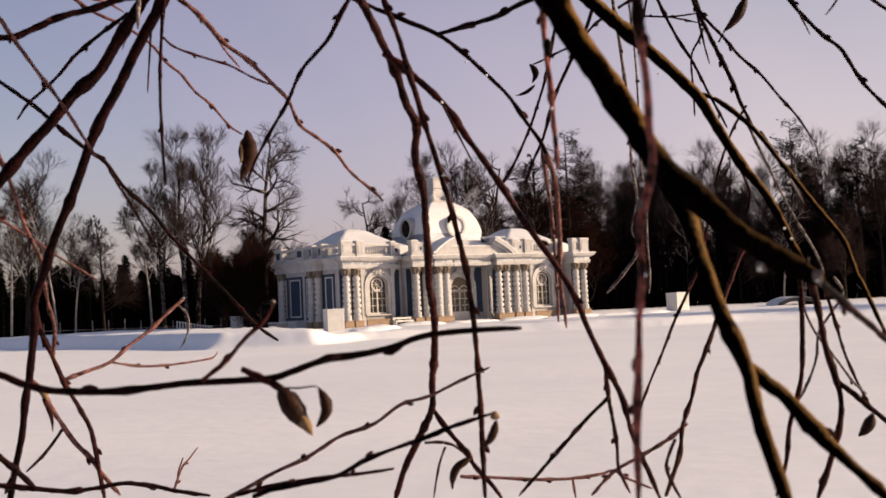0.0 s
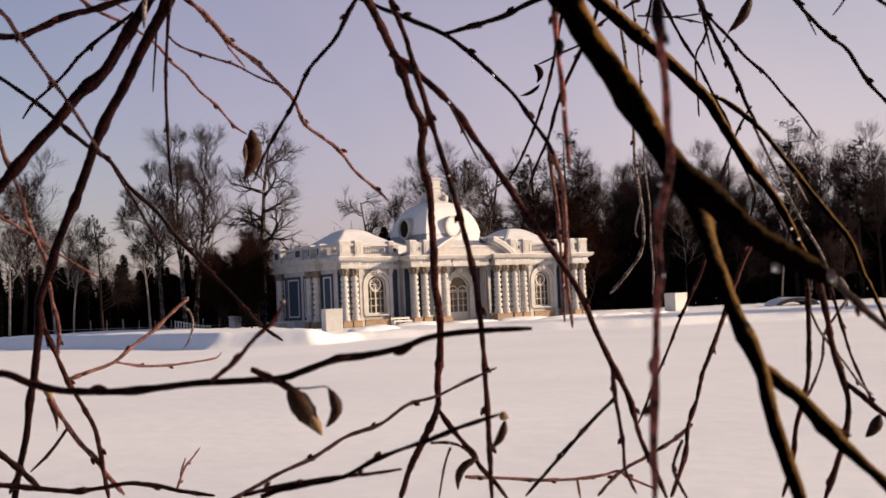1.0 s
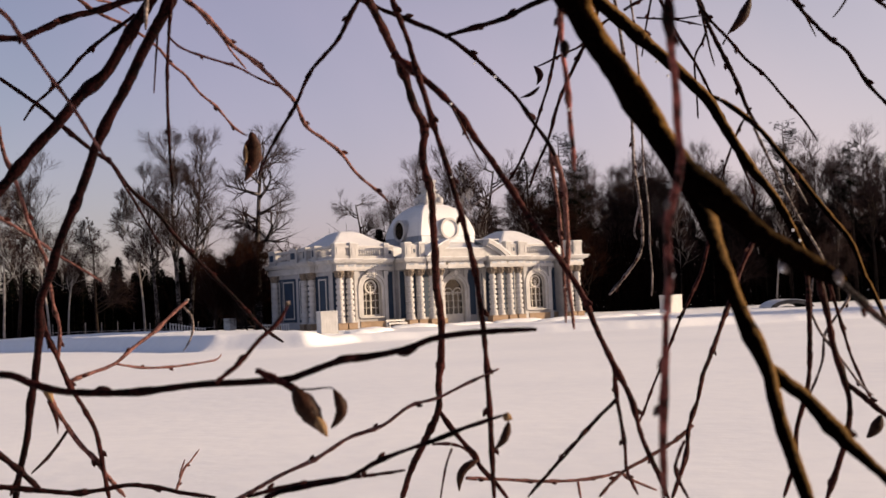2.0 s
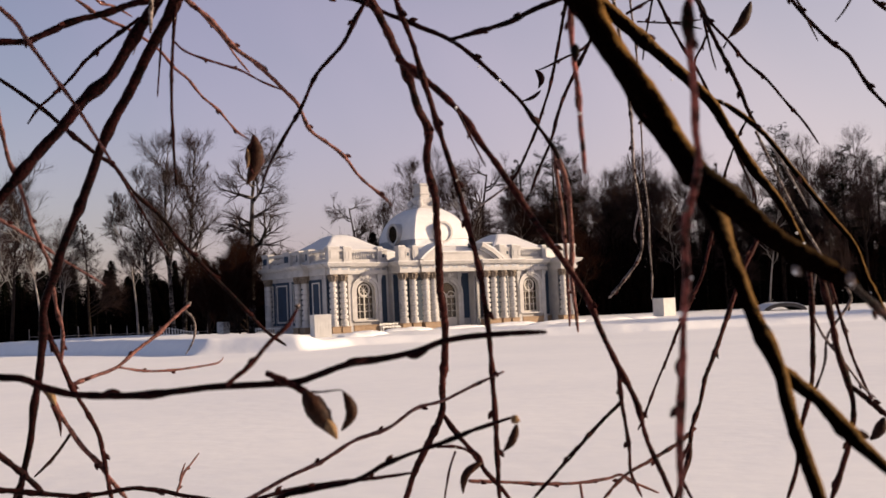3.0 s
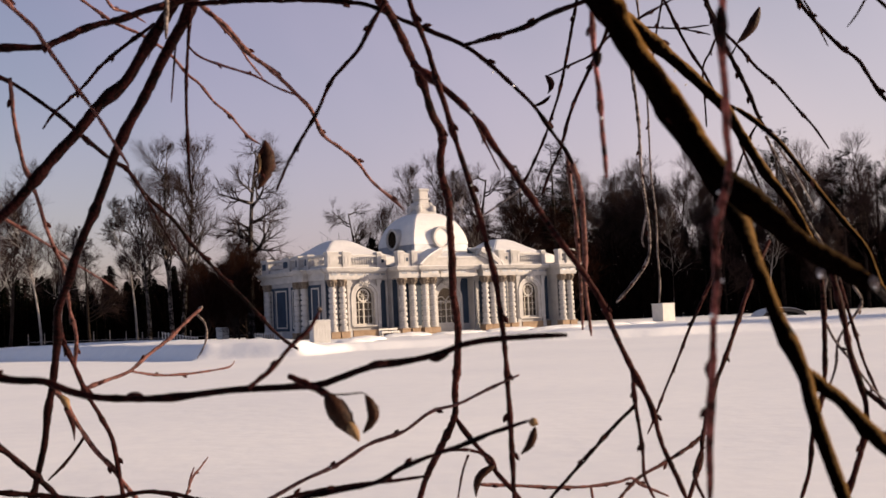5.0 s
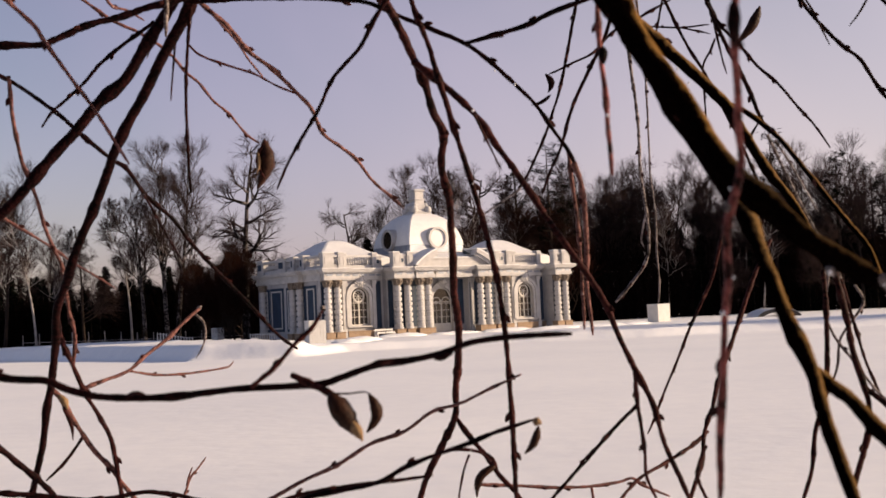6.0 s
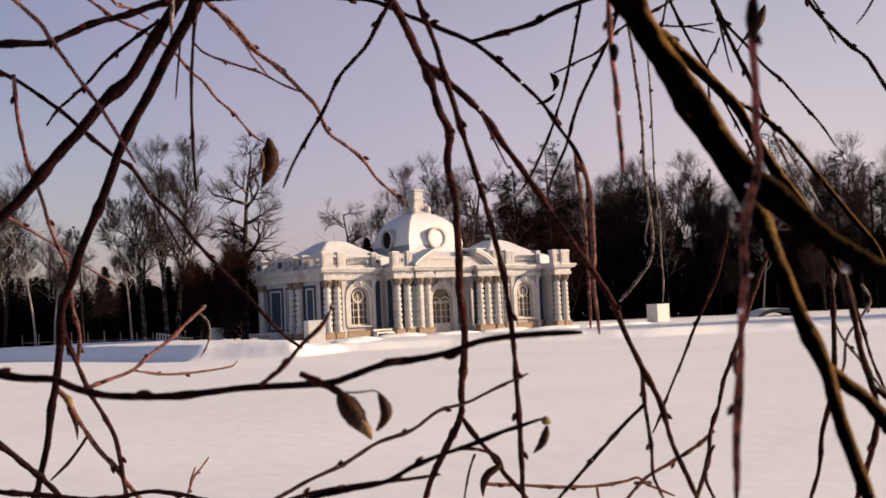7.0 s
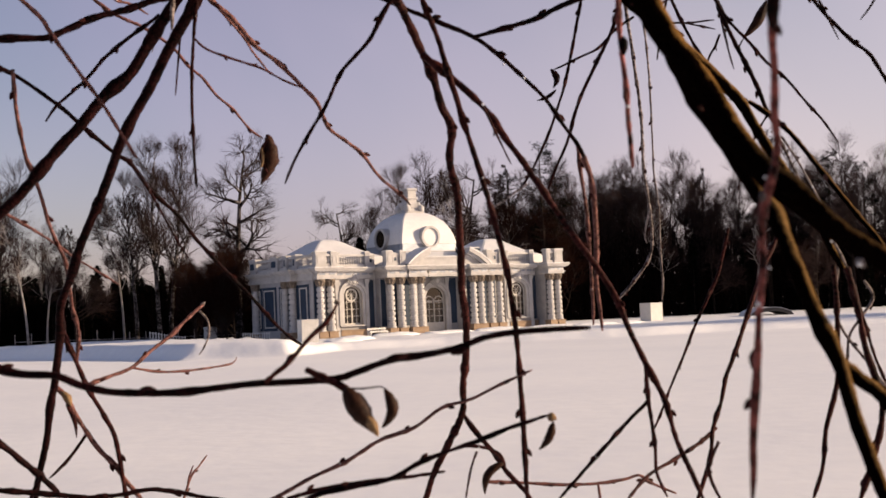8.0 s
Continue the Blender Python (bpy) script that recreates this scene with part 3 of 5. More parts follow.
# glazed openings
def arched_window(name, cx, hw, sill, spring, y, round_light, label):
    w = part(name, bmesh.new(), white, pavilion, label)
    bm = bmesh.new()
    ring(bm, cx, hw, hw + 0.30, spring, y - 0.18, y - 0.003)
    ring(bm, cx, hw + 0.34, hw + 0.62, spring, y - 0.26, y - 0.003)
    for s in (-1, 1):
        for a, b, o in ((0, 0.30, 0.18), (0.34, 0.62, 0.26)):
            x0, x1 = sorted((cx + s * (hw + a), cx + s * (hw + b)))
            box(bm, x0, x1, y - o, y - 0.003, sill - 0.02, spring)
    box(bm, cx - hw - 0.5, cx + hw + 0.5, y - 0.30, y + 0.3, sill - 0.16, sill - 0.022)
    box(bm, cx - 0.14, cx + 0.14, y - 0.30, y - 0.004, spring + hw - 0.02, spring + hw + 0.55)
    bm.to_mesh(w.data)
    bm.free()
    yy = y + 0.32
    bm = bmesh.new()
    ring(bm, cx, hw - 0.13, hw - 0.004, spring, yy - 0.08, yy + 0.05)
    for s in (-1, 1):
        x0, x1 = sorted((cx + s * (hw - 0.13), cx + s * (hw - 0.004)))
        box(bm, x0, x1, yy - 0.08, yy + 0.05, sill, spring)
    box(bm, cx - hw + 0.13, cx + hw - 0.13, yy - 0.08, yy + 0.05, sill, sill + 0.16)
    box(bm, cx - 0.07, cx + 0.07, yy - 0.07, yy + 0.04, sill + 0.16, spring - 0.05)
    if round_light:
        ring(bm, cx, 0.56, 0.72, spring + 0.18, yy - 0.10, yy + 0.04, 24, 0, 2 * math.pi)
        for a in range(4):
            m = Matrix.Translation((cx, yy, spring + 0.18)) @ Matrix.Rotation(a * math.pi / 4, 4, "Y")
            v = box(bm, -0.56, 0.56, -0.03, 0.02, -0.025, 0.025)
            bmesh.ops.transform(bm, matrix=m, verts=v)
    else:
        box(bm, cx - hw + 0.13, cx + hw - 0.13, yy - 0.07, yy + 0.04, spring - 0.35, spring - 0.23)
        for s in (-0.5, 0.5):
            ring(bm, cx + s * (hw - 0.1), 0.50, 0.60, spring - 0.30, yy - 0.07, yy + 0.03, 10)
        box(bm, cx - hw + 0.13, cx + hw - 0.13, yy - 0.06, yy + 0.03, sill + 0.16, sill + 0.95)
    for zz in [sill + 0.9 + 0.75 * k for k in range(int((spring - sill - 1.1) / 0.75) + 1)]:
        box(bm, cx - hw + 0.13, cx + hw - 0.13, yy - 0.05, yy + 0.03, zz, zz + 0.055)
    for s in (-0.5, 0.5):
        box(bm, cx + s * hw - 0.03, cx + s * hw + 0.03, yy - 0.05, yy + 0.03, sill + 0.16, spring - 0.1)
    part("frame", bm, joinery, w, "white glazing bars")
    bm = bmesh.new()
    prism(bm, [(cx - hw + 0.05, sill + 0.05), (cx + hw - 0.05, sill + 0.05)] + arch_points(cx, hw - 0.05, spring), yy - 0.012, yy + 0.012)
    part("pane", bm, glass, w, "dark glass")


arched_window("window", XC - 11.2, 1.15, 1.25, 4.25, 1.6, True, "tall arched window with a round light")
arched_window("window", XC + 11.2, 1.15, 1.25, 4.25, 1.6, True, "tall arched window with a round light")
arched_window("door", XC, 1.35, 0.12, 3.75, 2.4, False, "tall arched glazed double door")

# four-sided dome under snow, with round dormers and a stepped lantern
DX, DY = XC, 6.9


def square(bm, half, z, cut):
    c = half * cut
    return [bm.verts.new((DX + x, DY + y, z)) for x, y in ((half, -half + c), (half, half - c), (half - c, half), (-half + c, half),
                                                           (-half, half - c), (-half, -half + c), (-half + c, -half), (half - c, -half))]


def stacked(bm, levels, cut=0.06):
    rings = [square(bm, a, z, cut) for a, z in levels]
    for a, b in zip(rings, rings[1:]):
        for k in range(8):
            bm.faces.new((a[k], a[(k + 1) % 8], b[(k + 1) % 8], b[k]))
    bm.faces.new(rings[0][::-1])
    bm.faces.new(rings[-1])


bm = bmesh.new()
stacked(bm, [(3.85, 7.3), (3.85, 8.9), (4.05, 8.95), (4.05, 9.12), (3.9, 9.18)])
part("drum", bm, white, pavilion, "low square drum")
bm = bmesh.new()
stacked(bm, [(3.90, 9.18), (3.88, 9.4), (3.84, 9.8), (3.78, 10.2)])
part("dome_skirt", bm, tin, pavilion, "grey zinc skirt of the dome")
bm = bmesh.new()
stacked(bm, [(3.86, 10.0), (3.80, 10.45), (3.66, 11.0), (3.44, 11.6), (3.14, 12.2), (2.74, 12.75), (2.2, 13.25), (1.6, 13.62), (1.05, 13.8)], 0.05)
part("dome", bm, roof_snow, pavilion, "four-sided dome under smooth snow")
bm = bmesh.new()
stacked(bm, [(1.30, 13.55), (1.30, 13.85), (1.0, 14.0), (0.80, 14.25), (0.92, 14.5), (0.98, 14.75), (0.8, 15.0), (0.66, 15.1), (0.66, 15.35), (0.80, 15.42), (0.80, 15.55), (0.64, 15.6), (0.64, 16.35), (0.76, 16.45), (0.76, 16.62), (0.5, 16.7)], 0.15)
lantern = part("lantern", bm, white, pavilion, "stepped white stone lantern with scrolls")
for k in range(4):
    a = radians(45 + 90 * k)
    for r, z, w in ((1.35, 14.25, 0.42), (1.05, 14.75, 0.30)):
        bm = bmesh.new()
        m = Matrix.Translation((DX + r * math.cos(a), DY + r * math.sin(a), z)) @ Matrix.Diagonal((w, w, w * 1.15, 1))
        bmesh.ops.create_icosphere(bm, subdivisions=2, radius=1, matrix=m)
        part("scroll", bm, white, lantern, smooth=True)
for turn in (0, -90, 90):
    dormer = part("dormer", bmesh.new(), white, pavilion, "round dormer with a white disc")
    bm = bmesh.new()
    ring(bm, 0, 1.0, 1.25, 0, -4.25, -2.9, 24, 0, 2 * math.pi)
    bm.to_mesh(dormer.data)
    bm.free()
    bm = bmesh.new()
    prism(bm, [(0.995 * math.cos(2 * math.pi * k / 24), 0.995 * math.sin(2 * math.pi * k / 24)) for k in range(24)], -4.08, -2.9)
    part("disc", bm, roof_snow if turn == 0 else glass, dormer)
    dormer.matrix_local = pose(DX, DY, 10.75, 0, 0, turn)

# ---------------------------------------------------------------- snow banked against the steps, boxed statues, fences
def drift(name, cx, cy, rx, ry, h, label):
    bm = bmesh.new()
    bmesh.ops.create_uvsphere(bm, u_segments=28, v_segments=12, radius=1)
    for v in bm.verts:
        q = v.co.copy()
        k = 1 + 0.22 * noise.noise(q * 2.3 + Vector((cx, cy, 0)))
        v.co = Vector((cx + q.x * rx * k, cy + q.y * ry * k, ground_height(cx, cy) - 0.15 + max(q.z, -0.2) * h * k))
    tagged(part(name, bm, snow, smooth=True), label, "snow")


wobble = random.Random(4)
for cx, cy, rx, ry, h in ((-19.0, -12.0, 2.2, 1.2, 0.50), (-16.6, -9.8, 2.6, 1.3, 0.55), (-7.6, -3.2, 3.2, 1.3, 0.50), (-3.0, -6.0, 3.8, 1.4, 0.45), (3.6, -6.5, 3.6, 1.6, 0.50),
                          (6.0, -9.5, 3.0, 1.2, 0.40), (10.2, -7.5, 4.4, 1.8, 0.5), (15.0, -8.5, 4.0, 1.6, 0.45), (20.5, -8.0, 3.0, 1.5, 0.4), (-24.0, -13.0, 2.2, 1.0, 0.3)):
    drift("snow_drift", cx, cy, rx, ry, h, "heap of shovelled snow before the pavilion")


def boxed_statue(x, y, w, h, turn):
    z = ground_height(x, y) - 0.12
    ob = tagged(new("statue_box"), "white boarded winter box over a statue", "box", "winter boxes")
    ob.matrix_world = pose(x, y, z, 0, 0, turn)
    n = 6
    for side in range(4):
        for k in range(n):
            a = -w / 2 + w * k / n
            bm = bmesh.new()
            box(bm, a + 0.006, a + w / n - 0.006, -w / 2 - 0.02, -w / 2 + 0.02, 0, h)
            plank = part("plank", bm, board, ob)
            plank.matrix_local = pose(0, 0, 0, 0, 0, 90 * side)
    bm = bmesh.new()
    box(bm, -w / 2 - 0.06, w / 2 + 0.06, -w / 2 - 0.06, w / 2 + 0.06, h, h + 0.07)
    lid = part("lid", bm, board, ob)
    bm = bmesh.new()
    box(bm, -w / 2 - 0.03, w / 2 + 0.03, -w / 2 - 0.03, w / 2 + 0.03, h + 0.073, h + 0.14)
    bmesh.ops.bevel(bm, geom=bm.edges[:], offset=0.03, segments=2, affect="EDGES")
    part("snow_cap", bm, roof_snow, lid)


boxed_statue(-21.6, -9.9, 1.6, 2.1, -13)
boxed_statue(29.2, -3.2, 1.9, 2.15, -2)
boxed_statue(-18.6, 19.5, 1.0, 1.6, 20)

# ---------------------------------------------------------------- trees
def grow(seed, height, spread, first, limbs, lift, style="broad", fine=1.0, heavy=0.5, stout=0.0135, level_out=0.75):
    """Bare tree: thick limbs and fine twigs as two lists of tapered tubes."""
    rng = random.Random(seed)
    thick, thin = [], []

    def limb(q, way, length, r, level):
        n = (8, 6, 4, 3, 1)[level]
        pts, radii, kids = [q.copy()], [r], []
        for k in range(n):
            s = (k + 1) / n
            way = (way + Vector((rng.uniform(-1, 1), rng.uniform(-1, 1), rng.uniform(-0.6, 0.8))) * (0.06, 0.24, 0.24, 0.16, 0.3)[level]
                   + Vector((0, 0, (0.0, lift, lift * 0.8, lift * 0.3, -0.02)[level]))).normalized()
            q = q + way * length / n
            pts.append(q.copy())
            radii.append(max(r * (1 - s * 0.80), (0.030, 0.028, 0.020, 0.010, 0.01)[level] * fine))
            kids.append((s, q.copy(), way.copy(), radii[-1]))
        if level == 4:
            radii = [0.0075 * fine, 0.003]
        (thick if level < 3 else thin).append((pts, radii, (7, 5, 4, 3, 3)[level]))
        if level == 4:
            return
        count = (limbs, 8, 7, 6)[level]
        for c in range(count):
            s = (first + (1 - first) * (c + rng.random()) / count) if level == 0 else 0.25 + 0.75 * (c + rng.random()) / count
            i = min(int(s * n), n - 1)
            a, b = pts[i], pts[i + 1]
            p = a.lerp(b, min(max(s * n - i, 0), 1))
            ahead = (b - a).normalized()
            out = ahead.orthogonal().normalized()
            out.rotate(Matrix.Rotation(rng.uniform(0, 6.283), 3, ahead))
            if style == "cone" and level == 0:
                more = spread * (1.05 - s) * 1.25
                d = (out + Vector((0, 0, 0.25))).normalized()
            else:
                more = spread * (0.65 + 0.5 * rng.random()) * (1.15 - 0.55 * s) if level == 0 else length * ((0, 0.74, 0.86, 1.0)[level] - 0.34 * s) * rng.uniform(0.65, 1.2)
                d = (out * (0.9, 0.80, 0.60, 0.45)[level] + ahead * (level_out, 0.65, 0.80, 0.90)[level]).normalized()
            limb(p, d, more, max(radii[min(i, n)] * (0.70 if level else heavy), 0.016 * fine), level + 1)

    limb(Vector((0, 0, -0.3)), Vector((rng.uniform(-0.04, 0.04), rng.uniform(-0.04, 0.04), 1)), height * (1.0 if style == "cone" else 0.88), height * stout, 0)
    return thick, thin


def tree_kind(seed, height, spread, first, limbs, lift, label, style="broad", wood_mat=None, twig_mat=None, fine=1.0, category="tree", heavy=0.5, stout=0.0135, level_out=0.75):
    thick, thin = grow(seed, height, spread, first, limbs, lift, style, fine, heavy, stout, level_out)
    t = tagged(new("tree"), label, category, "trees round the pond")
    w = new("trunk", tubes(thick, "trunk", wood_mat or trunk_bark))
    c = new("crown", tubes(thin, "crown", twig_mat or twig_bark))
    w.parent = c.parent = t
    return t


def plant(kind, x, y, scale=1.0, turn=0.0, first=False):
    m = pose(x, y, ground_height(x, y) - 0.1, 0, 0, turn) @ Matrix.Diagonal((scale, scale, scale, 1))
    if first:
        kind.matrix_world = m
        return kind
    return copy_thing(kind, m)


BARE = "tall bare broadleaf tree with dark twigs in snow"
lime = tree_kind(3, 26, 5.4, 0.34, 17, 0.22, "tall bare lime tree with an upswept crown", fine=1.1, heavy=0.75, stout=0.013, wood_mat=snowy_bark)
oak = tree_kind(11, 26, 6.6, 0.46, 10, 0.02, "old bare oak with crooked open limbs", fine=1.4, heavy=0.95, stout=0.020, level_out=0.25, wood_mat=snowy_bark)
elm = tree_kind(23, 21, 6.0, 0.32, 15, 0.20, BARE, fine=1.15, heavy=0.7, stout=0.012, level_out=0.9)
birch = tree_kind(31, 18, 3.6, 0.38, 12, 0.14, "bare birch with a pale trunk", wood_mat=pale_bark, fine=1.4, stout=0.0085)
larch = tree_kind(41, 16, 4.2, 0.18, 22, 0.05, "slender bare larch with level branches", style="cone")
thicket = tree_kind(53, 13, 5.0, 0.05, 22, 0.16, "dense reddish thicket of bare shrubs", twig_mat=rust_twig, fine=1.3, category="shrub")


def pine_kind(seed, height, label):
    rng = random.Random(seed)
    t = tagged(new("tree"), label, "tree", "trees round the pond")
    trunk = [([Vector((0, 0, -0.3)), Vector((0.1, 0, height * 0.5)), Vector((0, 0.1, height))], [height * 0.014, height * 0.010, 0.04], 7)]
    verts, faces = [], []
    for k in range(34):
        z = height * (0.45 + 0.55 * (k + rng.random()) / 34)
        reach = height * 0.19 * (1.25 - 0.95 * (z / height)) * rng.uniform(0.7, 1.25)
        a = rng.uniform(0, 6.283)
        tip = Vector((math.cos(a) * reach, math.sin(a) * reach, z + reach * rng.uniform(-0.15, 0.3)))
        root = Vector((0, 0, z - 0.3))
        trunk.append(([root, root.lerp(tip, 0.5) + Vector((0, 0, -0.15)), tip], [0.07, 0.045, 0.02], 4))
        for j in range(22):
            c = root.lerp(tip, rng.uniform(0.35, 1.05)) + Vector((rng.gauss(0, 0.4), rng.gauss(0, 0.4), rng.gauss(0.1, 0.25)))
            for b in range(9):
                d = Vector((rng.gauss(0, 1), rng.gauss(0, 1), rng.gauss(0.2, 0.7))).normalized() * rng.uniform(0.2, 0.5)
                s = d.orthogonal().normalized() * 0.03
                i = len(verts)
                verts += [c - s, c + s, c + d]
                faces.append((i, i + 1, i + 2))
    w = new("trunk", tubes(trunk, "trunk", trunk_bark))
    me = bpy.data.meshes.new("crown")
    me.from_pydata([tuple(v) for v in verts], [], faces)
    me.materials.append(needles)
    c = new("crown", me)
    w.parent = c.parent = t
    return t


def spruce_kind(seed, height, label):
    rng = random.Random(seed)
    t = tagged(new("tree"), label, "tree", "trees round the pond")
    trunk = [([Vector((0, 0, -0.3)), Vector((0, 0, height))], [height * 0.014, 0.03], 6)]
    verts, faces = [], []
    for k in range(90):
        z = height * (0.04 + 0.95 * (k + rng.random()) / 90)
        reach = height * 0.20 * (1.03 - z / height) * rng.uniform(0.75, 1.2) + 0.1
        a = k * 2.399
        tip = Vector((math.cos(a) * reach, math.sin(a) * reach, z - reach * 0.28))
        root = Vector((0, 0, z))
        for j in range(26):
            c = root.lerp(tip, rng.uniform(0.1, 1.0)) + Vector((rng.gauss(0, 0.14), rng.gauss(0, 0.14), rng.gauss(0, 0.08)))
            d = ((tip - root).normalized() + Vector((rng.gauss(0, 0.8), rng.gauss(0, 0.8), rng.gauss(-0.5, 0.4)))).normalized() * rng.uniform(0.3, 0.75)
            s = d.orthogonal().normalized() * rng.uniform(0.06, 0.12)
            i = len(verts)
            verts += [c - s, c + s, c + d]
            faces.append((i, i + 1, i + 2))
    w = new("trunk", tubes(trunk, "trunk", trunk_bark))
    me = bpy.data.meshes.new("crown")
    me.from_pydata([tuple(v) for v in verts], [], faces)
    me.materials.append(needles)
    c = new("crown", me)
    w.parent = c.parent = t
    return t


pine = pine_kind(5, 26, "tall dark pine with a ragged crown")
spruce = spruce_kind(8, 13, "dark spruce standing in the wood")

# where the trees stand
plant(lime, -18.6, 34.8, 1.0, 20, True)
plant(oak, -13.4, 22.8, 1.0, 75, True)
plant(elm, -36.4, 43.2, 1.0, 0, True)
plant(birch, -36.0, 30.8, 1.0, 0, True)
plant(larch, -25.7, 45.6, 1.0, 0, True)
plant(pine, 36.3, 25.5, 1.0, 40, True)
plant(thicket, -13.0, 28.6, 0.95, 0, True)
plant(spruce, 60.0, 34.0, 1.1, 0, True)
for kind, x, y, s, turn in (
        (lime, -16.2, 37.4, 1.03, 140), (lime, -22.1, 33.5, 0.84, 250), (birch, -39.5, 37.5, 1.05, 80), (birch, -31.5, 39.0, 0.85, 200), (elm, -41.0, 60.0, 0.95, 130),
        (larch, -30.0, 62.0, 0.9, 60), (elm, -24.0, 66.0, 0.75, 300), (larch, -14.0, 60.0, 0.75, 10), (elm, -7.0, 58.0, 0.62, 95), (birch, -21.0, 41.0, 1.1, 30),
        (thicket, -10.5, 30.5, 0.85, 120), (thicket, -15.5, 31.5, 0.75, 220), (thicket, -6.5, 29.0, 0.8, 300),
        (oak, 17.5, 49.1, 0.8, 200), (elm, 21.5, 51.0, 0.95, 10), (lime, 28.2, 47.9, 1.0, 310), (elm, 31.5, 47.0, 1.2, 100), (birch, 25.0, 28.3, 1.3, 0), (oak, 26.5, 32.0, 0.95, 20),
        (larch, 35.1, 31.2, 1.5, 90), (birch, 31.0, 26.0, 1.15, 250), (pine, 40.2, 27.0, 0.9, 160), (elm, 44.0, 33.0, 1.1, 45),
        (elm, 52.2, 31.8, 1.0, 15), (elm, 57.3, 28.3, 1.05, 95), (elm, 61.0, 29.0, 1.1, 200), (elm, 64.5, 29.5, 1.12, 330), (birch, 55.0, 21.0, 1.0, 40), (larch, 66.0, 22.4, 1.45, 120),
        (pine, 70.5, 13.4, 1.06, 10), (pine, 73.0, 15.5, 0.95, 250), (elm, 76.5, 14.0, 1.1, 170), (elm, 81.7, 17.8, 1.2, 60), (pine, 78.6, 7.8, 0.93, 100), (elm, 81.0, 6.0, 1.15, 220),
        (pine, 87.2, 8.1, 0.88, 200), (elm, 90.0, 4.0, 1.1, 20), (birch, 66.0, 12.5, 1.05, 100), (larch, 72.0, 6.0, 0.99, 260), (elm, 93.0, 0.0, 1.1, 80), (larch, 62.0, 17.0, 0.99, 330),
        (elm, 69.0, 26.0, 1.15, 130), (pine, 98.0, -6.0, 0.95, 30), (elm, 60.5, 36.0, 1.1, 260), (elm, 48.0, 40.0, 1.05, 180),
        (thicket, -19.2, 15.0, 0.62, 40), (thicket, -20.8, 18.2, 0.7, 160), (thicket, -17.8, 18.0, 0.75, 280), (thicket, -15.6, 21.5, 0.85, 10),
        (elm, 46.0, 29.0, 0.95, 200), (elm, 68.0, 18.0, 1.05, 33), (thicket, 50.0, 30.0, 0.82, 0), (thicket, 59.0, 25.0, 0.85, 70), (thicket, 67.0, 19.0, 0.82, 140), (thicket, 75.0, 12.0, 0.88, 210), (thicket, 84.0, 7.0, 0.88, 300), (thicket, 43.0, 34.0, 0.75, 20),
        (thicket, 33.0, 31.0, 1.35, 250), (thicket, 39.5, 26.0, 1.3, 130), (thicket, 29.0, 35.0, 1.2, 60), (pine, 33.0, 29.0, 0.85, 330),
        # out of view, added to throw long shadows over the right bank
        (lime, 62.0, -56.0, 0.9, 0), (elm, 72.0, -60.0, 1.1, 90), (lime, 84.0, -64.0, 1.0, 180), (elm, 95.0, -72.0, 1.1, 270), (lime, 58.0, -50.0, 0.7, 45)):
    plant(kind, x, y, s, turn)
yard = random.Random(21)
for k in range(42):
    s = (k + yard.uniform(0.1, 0.9)) / 42
    plant(elm, 42 + 66 * s + yard.uniform(0, 6), 39 - 44 * s + yard.uniform(0, 9), yard.uniform(0.74, 0.98) * (1 + 0.22 * s), yard.uniform(0, 360))
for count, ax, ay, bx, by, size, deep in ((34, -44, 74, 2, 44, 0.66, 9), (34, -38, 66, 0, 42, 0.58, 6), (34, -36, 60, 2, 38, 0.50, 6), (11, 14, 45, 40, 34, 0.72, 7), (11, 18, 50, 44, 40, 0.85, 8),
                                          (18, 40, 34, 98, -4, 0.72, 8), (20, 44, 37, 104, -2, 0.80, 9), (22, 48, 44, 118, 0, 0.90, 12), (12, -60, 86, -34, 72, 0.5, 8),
                                          # unseen spruces added behind the viewer to cut fill light on the branches
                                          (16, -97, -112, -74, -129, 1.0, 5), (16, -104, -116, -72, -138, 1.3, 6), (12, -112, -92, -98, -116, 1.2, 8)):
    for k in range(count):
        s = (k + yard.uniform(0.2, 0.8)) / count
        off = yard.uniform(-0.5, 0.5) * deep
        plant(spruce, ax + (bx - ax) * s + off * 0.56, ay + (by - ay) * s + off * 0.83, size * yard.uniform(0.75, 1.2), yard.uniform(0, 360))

# brushwood that closes the wood behind the trees, shade put into its near-black colour
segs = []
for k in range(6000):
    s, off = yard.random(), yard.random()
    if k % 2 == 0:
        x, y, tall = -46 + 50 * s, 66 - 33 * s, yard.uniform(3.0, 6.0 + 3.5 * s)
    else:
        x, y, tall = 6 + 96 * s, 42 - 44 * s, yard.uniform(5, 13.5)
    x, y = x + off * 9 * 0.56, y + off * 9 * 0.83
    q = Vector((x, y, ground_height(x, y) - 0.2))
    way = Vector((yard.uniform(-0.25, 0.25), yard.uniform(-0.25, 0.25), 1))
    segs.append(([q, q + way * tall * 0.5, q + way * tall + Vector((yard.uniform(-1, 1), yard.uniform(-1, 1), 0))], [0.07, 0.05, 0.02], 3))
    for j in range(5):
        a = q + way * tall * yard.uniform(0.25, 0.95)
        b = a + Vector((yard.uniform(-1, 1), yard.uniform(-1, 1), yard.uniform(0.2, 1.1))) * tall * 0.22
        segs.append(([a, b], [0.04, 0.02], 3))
tagged(new("brushwood", tubes(segs, "brushwood", brush_twig)), "leafless brushwood closing the wood, near black for its shade", "brushwood", kind="stuff")


